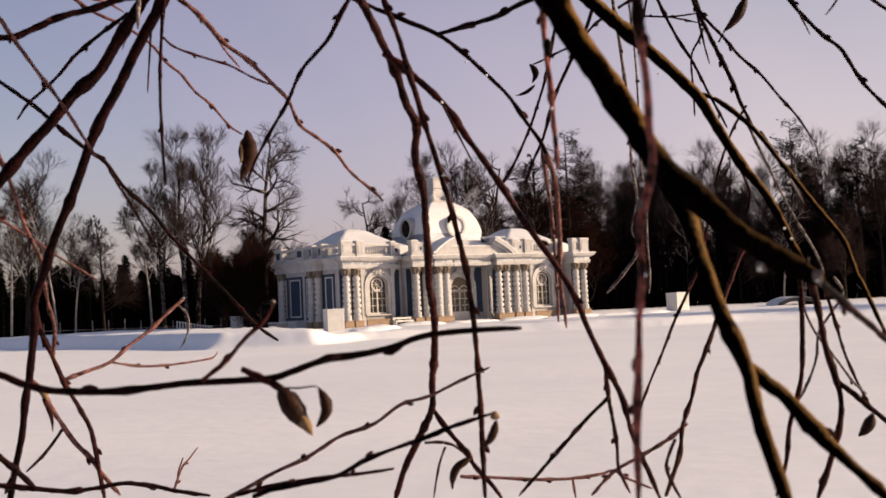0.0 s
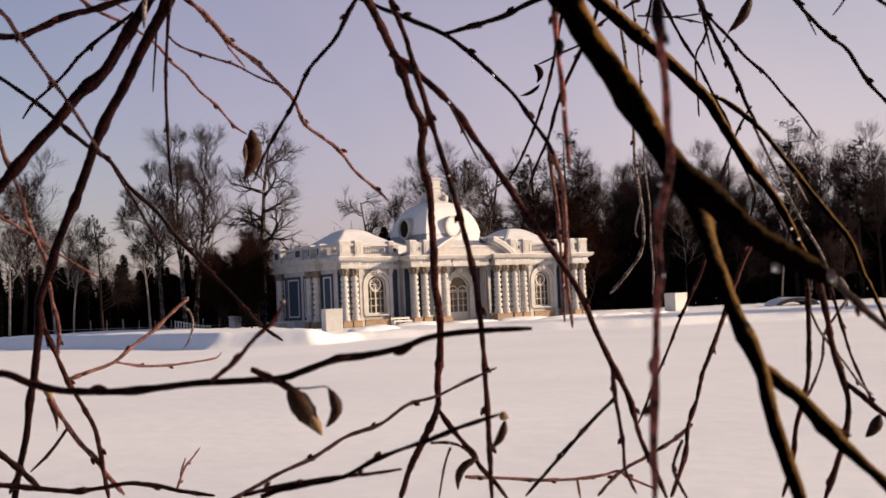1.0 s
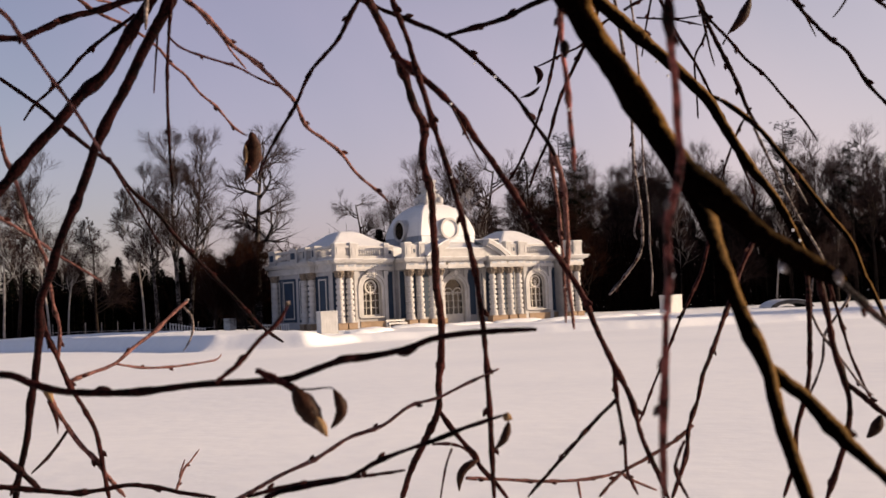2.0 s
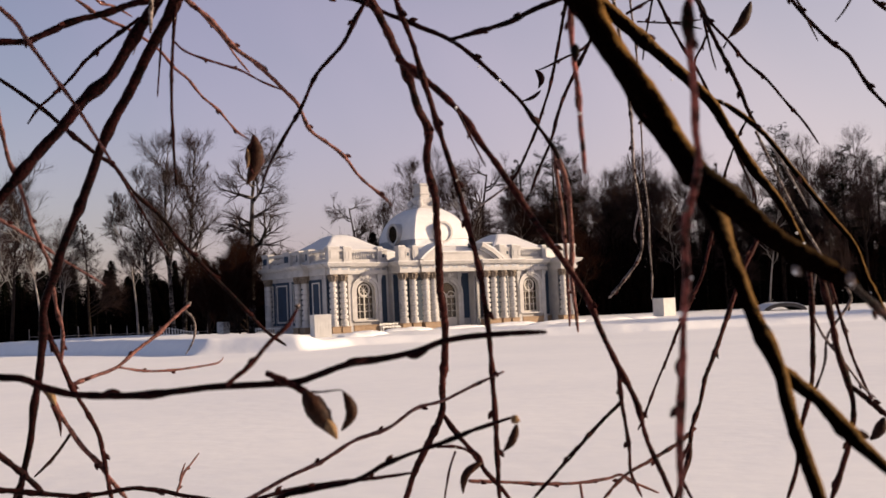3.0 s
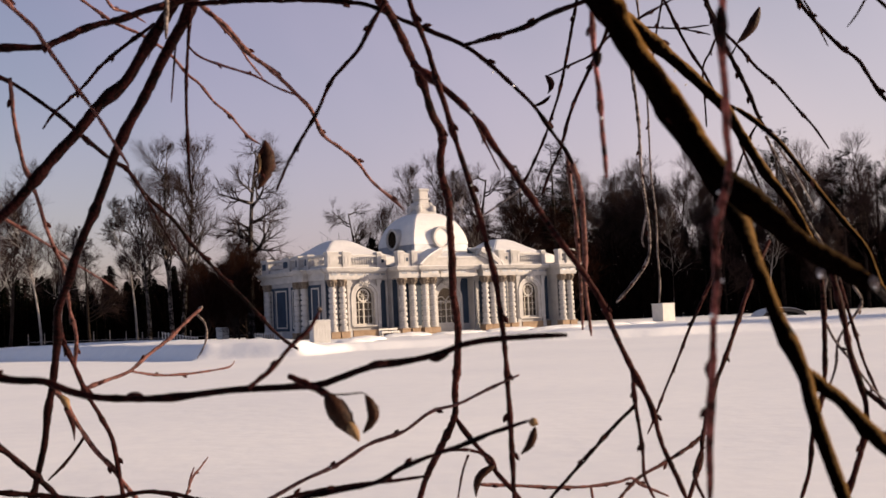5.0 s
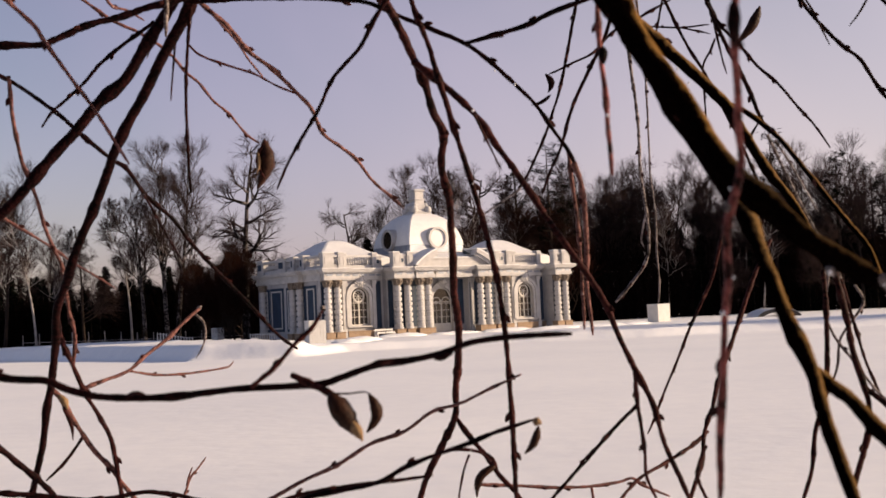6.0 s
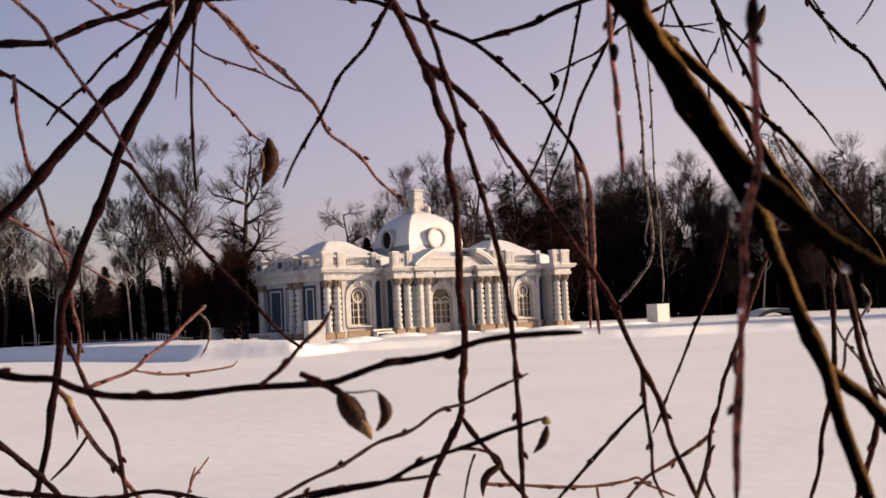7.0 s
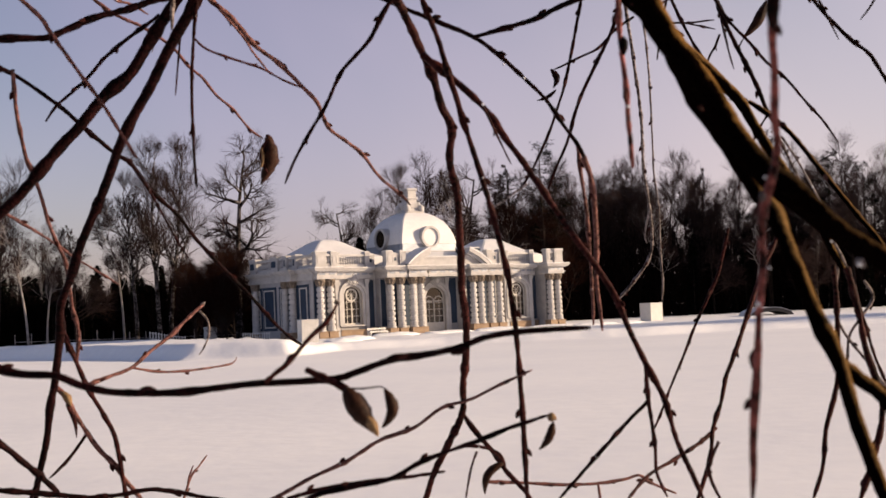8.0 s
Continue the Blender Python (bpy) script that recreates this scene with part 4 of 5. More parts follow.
# fences on the far bank
def fence_line(x0, y0, x1, y1, count, tall, mat, label, rails):
    f = tagged(new("fence"), label, "fence")
    f.location = (x0, y0, ground_height(x0, y0))
    for k in range(count):
        s = k / (count - 1)
        x, y = (x1 - x0) * s, (y1 - y0) * s
        z = ground_height(x0 + x, y0 + y) - ground_height(x0, y0)
        bm = bmesh.new()
        lathe(bm, [(0.055, z - 0.2), (0.05, z + tall), (0.075, z + tall + 0.02), (0.04, z + tall + 0.12)], 7, (x, y))
        part("post", bm, mat, f)
    z1 = ground_height(x1, y1) - ground_height(x0, y0)
    for h in rails:
        me = tubes([([Vector((0, 0, h)), Vector((x1 - x0, y1 - y0, h + z1))], [0.035, 0.035], 6)], "rail", mat)
        r = new("rail", me)
        r.parent = f


fence_line(-36.0, 36.5, -12.5, 24.0, 15, 1.3, pale_bark, "row of pale wooden fence posts on the bank", (0.5,))
fence_line(-27.2, 15.9, -24.0, 13.9, 13, 0.75, board, "low white balustrade half buried in snow", (0.72, 0.1))
fence_line(-19.6, 8.6, -17.2, 7.2, 12, 0.8, board, "low white balustrade beside the pavilion", (0.78, 0.1))


# small snowed-up footbridge on the bank
def footbridge(x, y, turn):
    b = tagged(new("footbridge"), "small arched stone footbridge under thin snow, shade in its colour", "bridge")
    b.matrix_world = pose(x, y, ground_height(x, y) - 0.2, 0, 0, turn)
    top = [(2.7 * math.cos(math.pi * k / 12), 1.15 * math.sin(math.pi * k / 12)) for k in range(13)]
    under = [(2.1 * math.cos(math.pi * k / 12), 0.72 * math.sin(math.pi * k / 12)) for k in range(12, -1, -1)]
    bm = bmesh.new()
    # barrel six metres deep so that the opening goes dark
    prism(bm, top + under, -1.0, 5.0)
    span = part("span", bm, bridge_stone, b)
    bm = bmesh.new()
    prism(bm, [(x_ * 1.01, z_ * 1.01 + 0.01) for x_, z_ in top] + [(x_ * 1.01, z_ * 1.03 + 0.04) for x_, z_ in top[::-1]], -0.9, 5.05)
    part("snow_cover", bm, roof_snow, span, "thin snow")


footbridge(42.5, -10.2, -34)


# low white garden bench before the wall
bench = tagged(new("garden_bench"), "low white garden bench with snow on its seat", "bench")
bench.matrix_world = pose(-8.3, -0.6, ground_height(-8.3, -0.6) - 0.05, 0, 0, 3)
bm = bmesh.new()
box(bm, -1.2, 1.2, -0.28, 0.28, 0.42, 0.50)
part("seat", bm, board, bench)
bm = bmesh.new()
box(bm, -1.16, 1.16, -0.26, 0.26, 0.503, 0.60)
bmesh.ops.bevel(bm, geom=bm.edges[:], offset=0.04, segments=2, affect="EDGES")
part("snow_cap", bm, roof_snow, bench)
bm = bmesh.new()
box(bm, -1.2, 1.2, 0.24, 0.29, 0.72, 0.90)
part("backrest", bm, board, bench)
for x in (-1.05, 1.05):
    for y in (-0.22, 0.22):
        bm = bmesh.new()
        box(bm, x - 0.05, x + 0.05, y - 0.05, y + 0.05, -0.1, 0.42)
        part("leg", bm, board, bench)
    bm = bmesh.new()
    box(bm, x - 0.04, x + 0.04, 0.24, 0.30, 0.50, 0.72)
    part("post", bm, board, bench)

# ---------------------------------------------------------------- the willow in front of the lens
STAND = pose(EYE.x, EYE.y, EYE.z, 0, 0, TURN)
willow = tagged(new("willow_tree"), "bare willow with dark hanging branches and red young twigs", "tree")
willow.matrix_world = STAND
wood = random.Random(7)
bm = bmesh.new()
lathe(bm, [(0.05, 0), (0.5, 0.10), (0.85, 0.35), (0.95, 0.7), (0.7, 1.1), (0.35, 1.35), (0.02, 1.5)], 6)
for v in bm.verts:
    v.co.x *= 0.55
bud_mesh = mesh_of("bud", bm, bark, True)


bm = bmesh.new()
bmesh.ops.create_icosphere(bm, subdivisions=2, radius=1)
bead_mesh = mesh_of("ice_bead", bm, ice, True)


def glide(p, step):
    """Points along a smooth line through p."""
    out = []
    for i in range(len(p) - 1):
        a, b, c, d = p[max(i - 1, 0)], p[i], p[i + 1], p[min(i + 2, len(p) - 1)]
        n = max(2, int((c - b).length / step))
        for k in range(n):
            s = k / n
            out.append(0.5 * (2 * b + (c - a) * s + (2 * a - 5 * b + 4 * c - d) * s * s + (3 * b - 3 * c + d - a) * s ** 3))
    return out + [p[-1]]


def way_side(way):
    """A direction square to a branch, at chance."""
    out = way.normalized().orthogonal()
    out.rotate(Matrix.Rotation(wood.uniform(0, 6.28), 3, way.normalized()))
    return out.normalized()


def stem(kind, mat, r0, r1, *way):
    """A branch through places in millimetres (right, ahead, up of EYE); radii in millimetres."""
    line = glide([Vector(w) / 1000 for w in way], {"twig": 0.0045, "branch": 0.005, "limb": 0.006}[kind])
    n, seed = len(line), Vector((wood.uniform(0, 90), wood.uniform(0, 90), 0))
    rough = {"twig": 0.10, "branch": 0.12, "limb": 0.035}[kind]
    every = {"twig": 0.045, "branch": 0.06, "limb": 0.11}[kind]
    pts, radii, run, nxt, knots = [], [], 0.0, wood.uniform(0.3, 1) * every, []
    for i, q in enumerate(line):
        s = i / (n - 1)
        r = (r0 + (r1 - r0) * s) / 1000
        if i:
            run += (line[i] - line[i - 1]).length
        if run > nxt and 3 < i < n - 5:
            knots.append((i, run))
            nxt = run + every * wood.uniform(0.6, 1.7)
        shake = noise.noise_vector(seed + q * 22)
        pts.append(q + shake * r * (0.15 if kind == "limb" else 0.35))
        radii.append(r * (1 + rough * noise.noise(seed + q * 70) * 2 + 0.10 * noise.noise(seed + q * 260)))
    for i, _ in knots:
        for k, more in ((-2, 0.06), (-1, 0.20), (0, 0.30), (1, 0.22), (2, 0.08)):
            radii[i + k] *= 1 + more
    for k in range(1, 4):
        radii[-k] *= 0.30 + 0.2 * k
    sides = {"twig": 7, "branch": 9, "limb": 14}[kind]
    me = tubes([(pts, radii, sides)], kind, mat)
    gnarl = {"twig": 0.16, "branch": 0.15, "limb": 0.07}[kind]
    for v in me.vertices:
        i = min(v.index // sides, n - 1)
        k = 1 + gnarl * (noise.noise(seed + v.co * 190) * 1.5 + noise.noise(seed + v.co * 520))
        v.co = pts[i] + (v.co - pts[i]) * k
    ob = new(kind, me)
    ob.parent = willow
    for j, (i, _) in enumerate(knots):
        r = radii[i]
        if wood.random() < 0.34:
            drop = new("ice_bead", bead_mesh)
            drop.parent = ob
            side = way_side(pts[i + 1] - pts[i - 1])
            drop.location, drop.scale = pts[i] + side * r * 0.95, (wood.uniform(0.0004, 0.0011),) * 3
        if kind == "limb" and j % 2:
            continue
        way_ = (pts[i + 1] - pts[i - 1]).normalized()
        out = way_.orthogonal()
        out.rotate(Matrix.Rotation(wood.uniform(0, 6.28), 3, way_))
        aim = (way_ * 1.0 + out * 0.40).normalized()
        b = new("bud", bud_mesh)
        b.parent = ob
        size = min(max(r * 1.0, 0.0014), 0.0030) * wood.uniform(0.8, 1.2)
        b.matrix_local = Matrix.Translation(pts[i] + out.normalized() * r * 0.55) @ aim.to_track_quat("Z", "Y").to_matrix().to_4x4() @ Matrix.Diagonal((size, size, size * 2.2, 1))
    return ob


stem("limb", dark, 6.7, 6.1, (-286, 1424, 411), (-299, 1425, 385), (-326, 1427, 346), (-360, 1429, 295), (-395, 1431, 265), (-427, 1432, 229), (-459, 1434, 197), (-491, 1435, 161), (-512, 1436, 142), (-574, 1438, 95))
stem("limb", dark, 6.7, 4.0, (-269, 1414, 408), (-278, 1421, 383), (-292, 1428, 358), (-317, 1439, 324), (-342, 1450, 283), (-365, 1460, 251), (-387, 1470, 215), (-398, 1476, 192), (-419, 1488, 149), (-432, 1494, 126), (-450, 1503, 92), (-464, 1512, 58), (-481, 1521, 23), (-485, 1529, -12), (-497, 1543, -70), (-506, 1550, -98), (-517, 1563, -149), (-531, 1573, -193), (-545, 1585, -245))
stem("branch", dark, 3.9, 4.1, (-260, 1386, 380), (-295, 1380, 368), (-321, 1375, 361), (-352, 1370, 350), (-383, 1364, 342), (-414, 1359, 329), (-438, 1354, 319), (-474, 1348, 318), (-527, 1338, 314))
stem("twig", red, 2.5, 1.7, (-437, 1176, 353), (-414, 1186, 324), (-392, 1194, 301), (-383, 1199, 285), (-363, 1209, 252), (-343, 1219, 221), (-321, 1231, 181), (-312, 1236, 164))
stem("branch", dark, 2.7, 2.3, (-548, 1437, 319), (-515, 1457, 304), (-498, 1467, 293), (-468, 1487, 269), (-443, 1506, 243), (-411, 1528, 212), (-393, 1539, 199), (-373, 1557, 165), (-343, 1578, 133), (-325, 1594, 104), (-300, 1612, 71), (-268, 1634, 32), (-228, 1662, -19), (-201, 1677, -43))
stem("twig", dark, 1.7, 1.1, (-365, 1465, 177), (-354, 1512, 141), (-345, 1552, 108), (-333, 1591, 76))
stem("twig", dark, 2.4, 1.7, (-326, 1426, 358), (-387, 1443, 321), (-418, 1453, 294), (-441, 1460, 277), (-461, 1465, 263), (-477, 1471, 245))
stem("twig", red, 2.4, 1.7, (-495, 1671, 466), (-448, 1695, 430), (-412, 1710, 413), (-377, 1727, 388), (-356, 1740, 361), (-338, 1749, 345), (-321, 1760, 321), (-299, 1771, 301), (-277, 1784, 273), (-260, 1792, 260))
stem("twig", red, 2.2, 1.5, (-426, 1572, 436), (-418, 1589, 421), (-403, 1603, 419), (-384, 1624, 409))
stem("twig", pale, 2.9, 2.3, (-298, 1375, 385), (-300, 1377, 356), (-302, 1378, 327))
stem("twig", dark, 2.3, 1.7, (-275, 1415, 395), (-278, 1417, 382), (-285, 1424, 343), (-291, 1432, 298), (-294, 1439, 258), (-295, 1446, 218), (-296, 1453, 178), (-295, 1457, 155))
stem("twig", bark, 1.3, 1.4, (-287, 1428, 329), (-274, 1439, 317), (-240, 1459, 306), (-216, 1473, 299), (-191, 1488, 286), (-168, 1501, 277))
stem("twig", bark, 1.4, 1.1, (-309, 1476, 365), (-320, 1501, 327), (-332, 1530, 281))
stem("twig", pale, 1.4, 1.0, (-332, 1457, 345), (-341, 1468, 335), (-348, 1478, 325))
stem("branch", red, 3.0, 1.9, (-284, 1425, 394), (-268, 1438, 377), (-245, 1456, 356), (-222, 1476, 328), (-198, 1493, 309), (-170, 1514, 281), (-154, 1526, 263), (-143, 1542, 234), (-123, 1555, 218), (-103, 1568, 201), (-83, 1584, 174), (-55, 1602, 149), (-45, 1609, 137))
stem("twig", red, 1.7, 1.5, (-274, 1475, 385), (-262, 1493, 372), (-243, 1521, 349), (-233, 1540, 331), (-219, 1559, 313))
stem("branch", dark, 3.0, 2.2, (-284, 1416, 376), (-229, 1409, 376), (-175, 1402, 373), (-134, 1398, 370), (-95, 1393, 365), (-68, 1390, 359), (-30, 1385, 339), (2, 1382, 324), (41, 1377, 304), (65, 1374, 283), (93, 1370, 254), (117, 1367, 227), (135, 1364, 197), (149, 1361, 174), (159, 1359, 150))
stem("branch", red, 3.2, 1.9, (155, 1358, 160), (161, 1362, 141), (165, 1369, 110), (167, 1378, 65), (166, 1386, 27), (169, 1394, -12), (171, 1398, -35))
stem("twig", red, 2.3, 1.6, (152, 1388, 178), (156, 1393, 138), (161, 1400, 93), (163, 1407, 47), (164, 1414, 1), (164, 1418, -28))
stem("branch", dark, 2.6, 3.0, (40, 1366, 302), (78, 1344, 307), (109, 1325, 311), (133, 1309, 319), (177, 1280, 328))
stem("twig", dark, 2.4, 1.6, (-43, 1259, 330), (-58, 1267, 309), (-75, 1277, 282), (-105, 1289, 254), (-126, 1301, 218), (-143, 1310, 194), (-163, 1320, 164), (-175, 1328, 141))
stem("branch", bark, 4.7, 4.0, (-60, 1327, 368), (-52, 1336, 350), (-40, 1345, 332), (-23, 1362, 296), (-10, 1376, 267), (1, 1394, 227), (10, 1403, 205), (7, 1419, 167), (14, 1435, 129), (15, 1450, 89), (15, 1471, 35), (18, 1487, -6), (18, 1503, -48), (13, 1521, -98), (10, 1533, -130), (-9, 1548, -170), (-29, 1564, -210), (-44, 1578, -248))
stem("branch", bark, 3.1, 2.7, (-22, 1308, 361), (-19, 1307, 341), (-12, 1305, 316), (-1, 1303, 284), (7, 1302, 252), (15, 1300, 221), (23, 1298, 190), (33, 1296, 152), (46, 1293, 103), (56, 1291, 54), (63, 1288, 5), (66, 1286, -31), (68, 1283, -78), (68, 1281, -114), (69, 1279, -149), (69, 1276, -204))
stem("branch", bark, 3.8, 2.6, (-19, 1332, 276), (-5, 1329, 264), (16, 1325, 244), (45, 1319, 213), (63, 1314, 184), (80, 1309, 158), (95, 1305, 132), (121, 1297, 87), (149, 1289, 43), (169, 1283, 6), (184, 1276, -36), (198, 1271, -69), (214, 1264, -106), (222, 1258, -146), (235, 1252, -179), (245, 1247, -207))
stem("twig", bark, 1.5, 0.9, (43, 1285, 209), (53, 1301, 189), (63, 1316, 169), (72, 1328, 152))
stem("twig", bark, 2.4, 1.9, (202, 1300, -70), (207, 1324, -111), (217, 1354, -164), (220, 1370, -193), (233, 1388, -223))
stem("twig", dark, 2.4, 1.8, (204, 1302, -108), (172, 1310, -139), (147, 1316, -166), (128, 1321, -187), (106, 1326, -211))
stem("twig", dark, 1.9, 1.7, (299, 1819, 424), (271, 1819, 406), (244, 1819, 380), (216, 1819, 367), (190, 1819, 355), (175, 1820, 350))
stem("twig", dark, 2.6, 1.8, (228, 1823, 484), (224, 1832, 461), (213, 1852, 409), (199, 1876, 344), (185, 1891, 303), (171, 1905, 265), (147, 1924, 217), (124, 1938, 181))
stem("twig", pale, 1.6, 1.2, (116, 1688, 166), (91, 1713, 151), (63, 1740, 135))
stem("twig", dark, 2.8, 2.0, (260, 1672, 425), (243, 1679, 373), (218, 1693, 325), (201, 1703, 292), (189, 1711, 261), (178, 1721, 225), (163, 1730, 194), (150, 1739, 161))
stem("twig", pink, 1.8, 2.0, (119, 845, 217), (120, 848, 193), (121, 850, 173), (123, 853, 150), (124, 857, 126), (125, 859, 110), (126, 861, 91))
stem("limb", dark, 3.2, 2.3, (-404, 985, -28), (-370, 981, -33), (-346, 978, -39), (-318, 974, -41), (-299, 972, -49), (-276, 969, -55), (-252, 966, -57), (-220, 962, -58), (-192, 958, -56), (-160, 954, -53), (-137, 951, -53), (-97, 946, -52), (-81, 943, -48), (-51, 939, -39), (-25, 935, -36), (2, 931, -31), (19, 928, -25), (41, 925, -22), (71, 920, -21), (98, 917, -21))
stem("twig", bark, 1.8, 1.8, (-150, 947, -52), (-132, 949, -38), (-114, 951, -19), (-102, 953, -9), (-92, 954, 6))
stem("twig", bark, 2.3, 3.4, (-118, 947, -44), (-105, 944, -50), (-88, 940, -59), (-82, 938, -65))
stem("twig", dark, 0.9, 0.7, (-89, 938, -59), (-74, 938, -60), (-61, 938, -59), (-55, 938, -63))
stem("branch", bark, 3.3, 3.0, (-504, 1592, 20), (-501, 1598, -13), (-490, 1603, -44), (-477, 1609, -82), (-462, 1615, -113), (-447, 1620, -145), (-442, 1625, -174), (-438, 1631, -213), (-435, 1636, -244))
stem("twig", red, 2.7, 2.5, (-493, 1648, -84), (-466, 1675, -73), (-441, 1699, -63), (-422, 1722, -44), (-396, 1749, -22), (-376, 1773, 2), (-356, 1793, 21))
stem("twig", pale, 1.7, 1.3, (-363, 1794, 12), (-352, 1795, -1), (-350, 1795, -21), (-357, 1796, -40), (-366, 1797, -53))
stem("twig", red, 2.0, 1.3, (-451, 1737, -65), (-418, 1766, -73), (-383, 1795, -75), (-347, 1824, -72), (-325, 1841, -68), (-320, 1848, -60))
stem("branch", red, 3.3, 3.0, (-518, 1597, -76), (-505, 1602, -91), (-493, 1610, -118), (-481, 1617, -142), (-467, 1623, -166), (-449, 1631, -188), (-438, 1636, -208), (-417, 1646, -240))
stem("twig", dark, 2.3, 1.9, (-482, 1621, -144), (-503, 1612, -174), (-527, 1603, -198))
stem("branch", dark, 4.5, 3.6, (-584, 1499, -118), (-550, 1519, -150), (-533, 1530, -169), (-516, 1540, -188), (-496, 1554, -215))
stem("twig", dark, 2.8, 2.9, (-509, 1523, -186), (-523, 1533, -201), (-533, 1544, -217))
stem("branch", dark, 3.5, 2.6, (-601, 1502, -189), (-552, 1520, -201), (-514, 1533, -208), (-456, 1552, -218), (-423, 1563, -217), (-390, 1573, -214), (-356, 1584, -221), (-329, 1593, -230), (-287, 1606, -239))
stem("twig", red, 2.1, 1.6, (-495, 2261, -327), (-483, 2283, -289), (-471, 2294, -273), (-458, 2307, -254))
stem("twig", red, 1.6, 1.6, (-486, 2259, -299), (-481, 2258, -283), (-474, 2258, -266))
stem("twig", red, 2.4, 2.3, (-501, 1428, 300), (-506, 1457, 250), (-506, 1482, 205), (-502, 1491, 188), (-498, 1504, 165), (-494, 1523, 130), (-489, 1538, 102), (-483, 1550, 80), (-483, 1564, 52), (-483, 1582, 16), (-481, 1593, -7), (-491, 1616, -55))
stem("twig", red, 2.3, 1.2, (-618, 1604, 179), (-581, 1624, 150), (-556, 1637, 132), (-527, 1653, 110), (-504, 1665, 90), (-474, 1680, 68), (-451, 1691, 51))
stem("branch", red, 2.4, 1.5, (-216, 1325, -206), (-196, 1322, -195), (-158, 1316, -175), (-120, 1310, -159), (-82, 1304, -137), (-45, 1299, -125), (-14, 1293, -105), (16, 1289, -97), (47, 1284, -83), (80, 1279, -69))
stem("branch", dark, 2.3, 1.7, (-137, 1083, -163), (-117, 1080, -156), (-86, 1075, -151), (-61, 1072, -146), (-35, 1067, -133), (-5, 1063, -122), (15, 1060, -116), (45, 1055, -105), (74, 1050, -96))
stem("twig", dark, 1.8, 1.6, (-156, 1103, -164), (-133, 1106, -159), (-110, 1109, -156), (-79, 1113, -153), (-49, 1118, -152), (-15, 1123, -149))
stem("branch", bark, 3.2, 2.8, (10, 1552, -132), (28, 1542, -160), (48, 1532, -184), (61, 1524, -205), (80, 1515, -226), (92, 1508, -242))
stem("twig", bark, 1.6, 1.3, (4, 1404, -159), (20, 1404, -159), (36, 1404, -163), (49, 1404, -174))
stem("twig", bark, 1.4, 1.0, (25, 1505, -177), (16, 1506, -201), (8, 1508, -239))
stem("twig", red, 2.3, 2.0, (41, 1658, -236), (87, 1671, -241), (134, 1683, -247), (190, 1698, -250), (234, 1709, -248), (254, 1714, -244), (271, 1720, -256), (308, 1731, -274))
stem("twig", red, 2.0, 2.0, (195, 1699, -250), (198, 1701, -278))
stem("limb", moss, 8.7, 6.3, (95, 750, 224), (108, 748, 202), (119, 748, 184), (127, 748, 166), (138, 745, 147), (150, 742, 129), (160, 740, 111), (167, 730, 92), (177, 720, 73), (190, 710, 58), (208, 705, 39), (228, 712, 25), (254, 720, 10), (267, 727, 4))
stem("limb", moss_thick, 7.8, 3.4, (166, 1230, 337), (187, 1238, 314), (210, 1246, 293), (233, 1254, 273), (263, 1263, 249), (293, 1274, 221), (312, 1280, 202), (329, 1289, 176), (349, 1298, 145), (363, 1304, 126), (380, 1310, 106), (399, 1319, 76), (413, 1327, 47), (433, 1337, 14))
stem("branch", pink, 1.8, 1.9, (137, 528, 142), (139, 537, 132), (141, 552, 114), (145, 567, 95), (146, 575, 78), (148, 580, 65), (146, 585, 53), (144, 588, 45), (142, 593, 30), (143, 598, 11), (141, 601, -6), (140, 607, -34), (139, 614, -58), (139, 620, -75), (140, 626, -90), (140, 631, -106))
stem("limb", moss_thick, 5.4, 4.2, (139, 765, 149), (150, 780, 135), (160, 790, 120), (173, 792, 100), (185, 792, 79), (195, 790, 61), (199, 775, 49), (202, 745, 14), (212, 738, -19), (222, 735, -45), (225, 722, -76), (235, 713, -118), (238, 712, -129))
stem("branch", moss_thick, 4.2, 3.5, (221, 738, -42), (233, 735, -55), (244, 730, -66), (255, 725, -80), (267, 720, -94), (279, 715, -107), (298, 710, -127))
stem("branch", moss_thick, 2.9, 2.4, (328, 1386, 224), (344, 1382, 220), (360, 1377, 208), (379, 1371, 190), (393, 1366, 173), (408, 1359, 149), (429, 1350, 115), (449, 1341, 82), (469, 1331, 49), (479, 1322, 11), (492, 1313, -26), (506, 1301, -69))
stem("branch", dark, 3.5, 2.3, (385, 1677, 422), (395, 1670, 384), (410, 1662, 342), (423, 1655, 308), (433, 1649, 276), (441, 1643, 247), (453, 1637, 220))
stem("twig", dark, 1.6, 1.2, (395, 1679, 386), (401, 1680, 354), (405, 1681, 332), (410, 1682, 312))
stem("twig", dark, 2.3, 1.5, (374, 1628, 402), (390, 1623, 369), (415, 1616, 336), (435, 1611, 307), (459, 1606, 282), (481, 1600, 250), (501, 1594, 222), (518, 1589, 191))
stem("branch", dark, 2.5, 2.4, (456, 1528, 398), (471, 1525, 373), (493, 1520, 340), (518, 1515, 309), (537, 1511, 291), (559, 1505, 248), (585, 1500, 216), (627, 1491, 165))
stem("twig", dark, 1.4, 1.1, (472, 1510, 371), (482, 1511, 353), (490, 1512, 335), (500, 1513, 312))
stem("twig", dark, 1.6, 1.0, (500, 1361, 338), (486, 1362, 316), (474, 1363, 302))
stem("twig", dark, 1.9, 1.9, (507, 1381, 346), (535, 1382, 321), (579, 1384, 288))
stem("twig", dark, 1.7, 1.3, (456, 1830, 372), (465, 1829, 387))
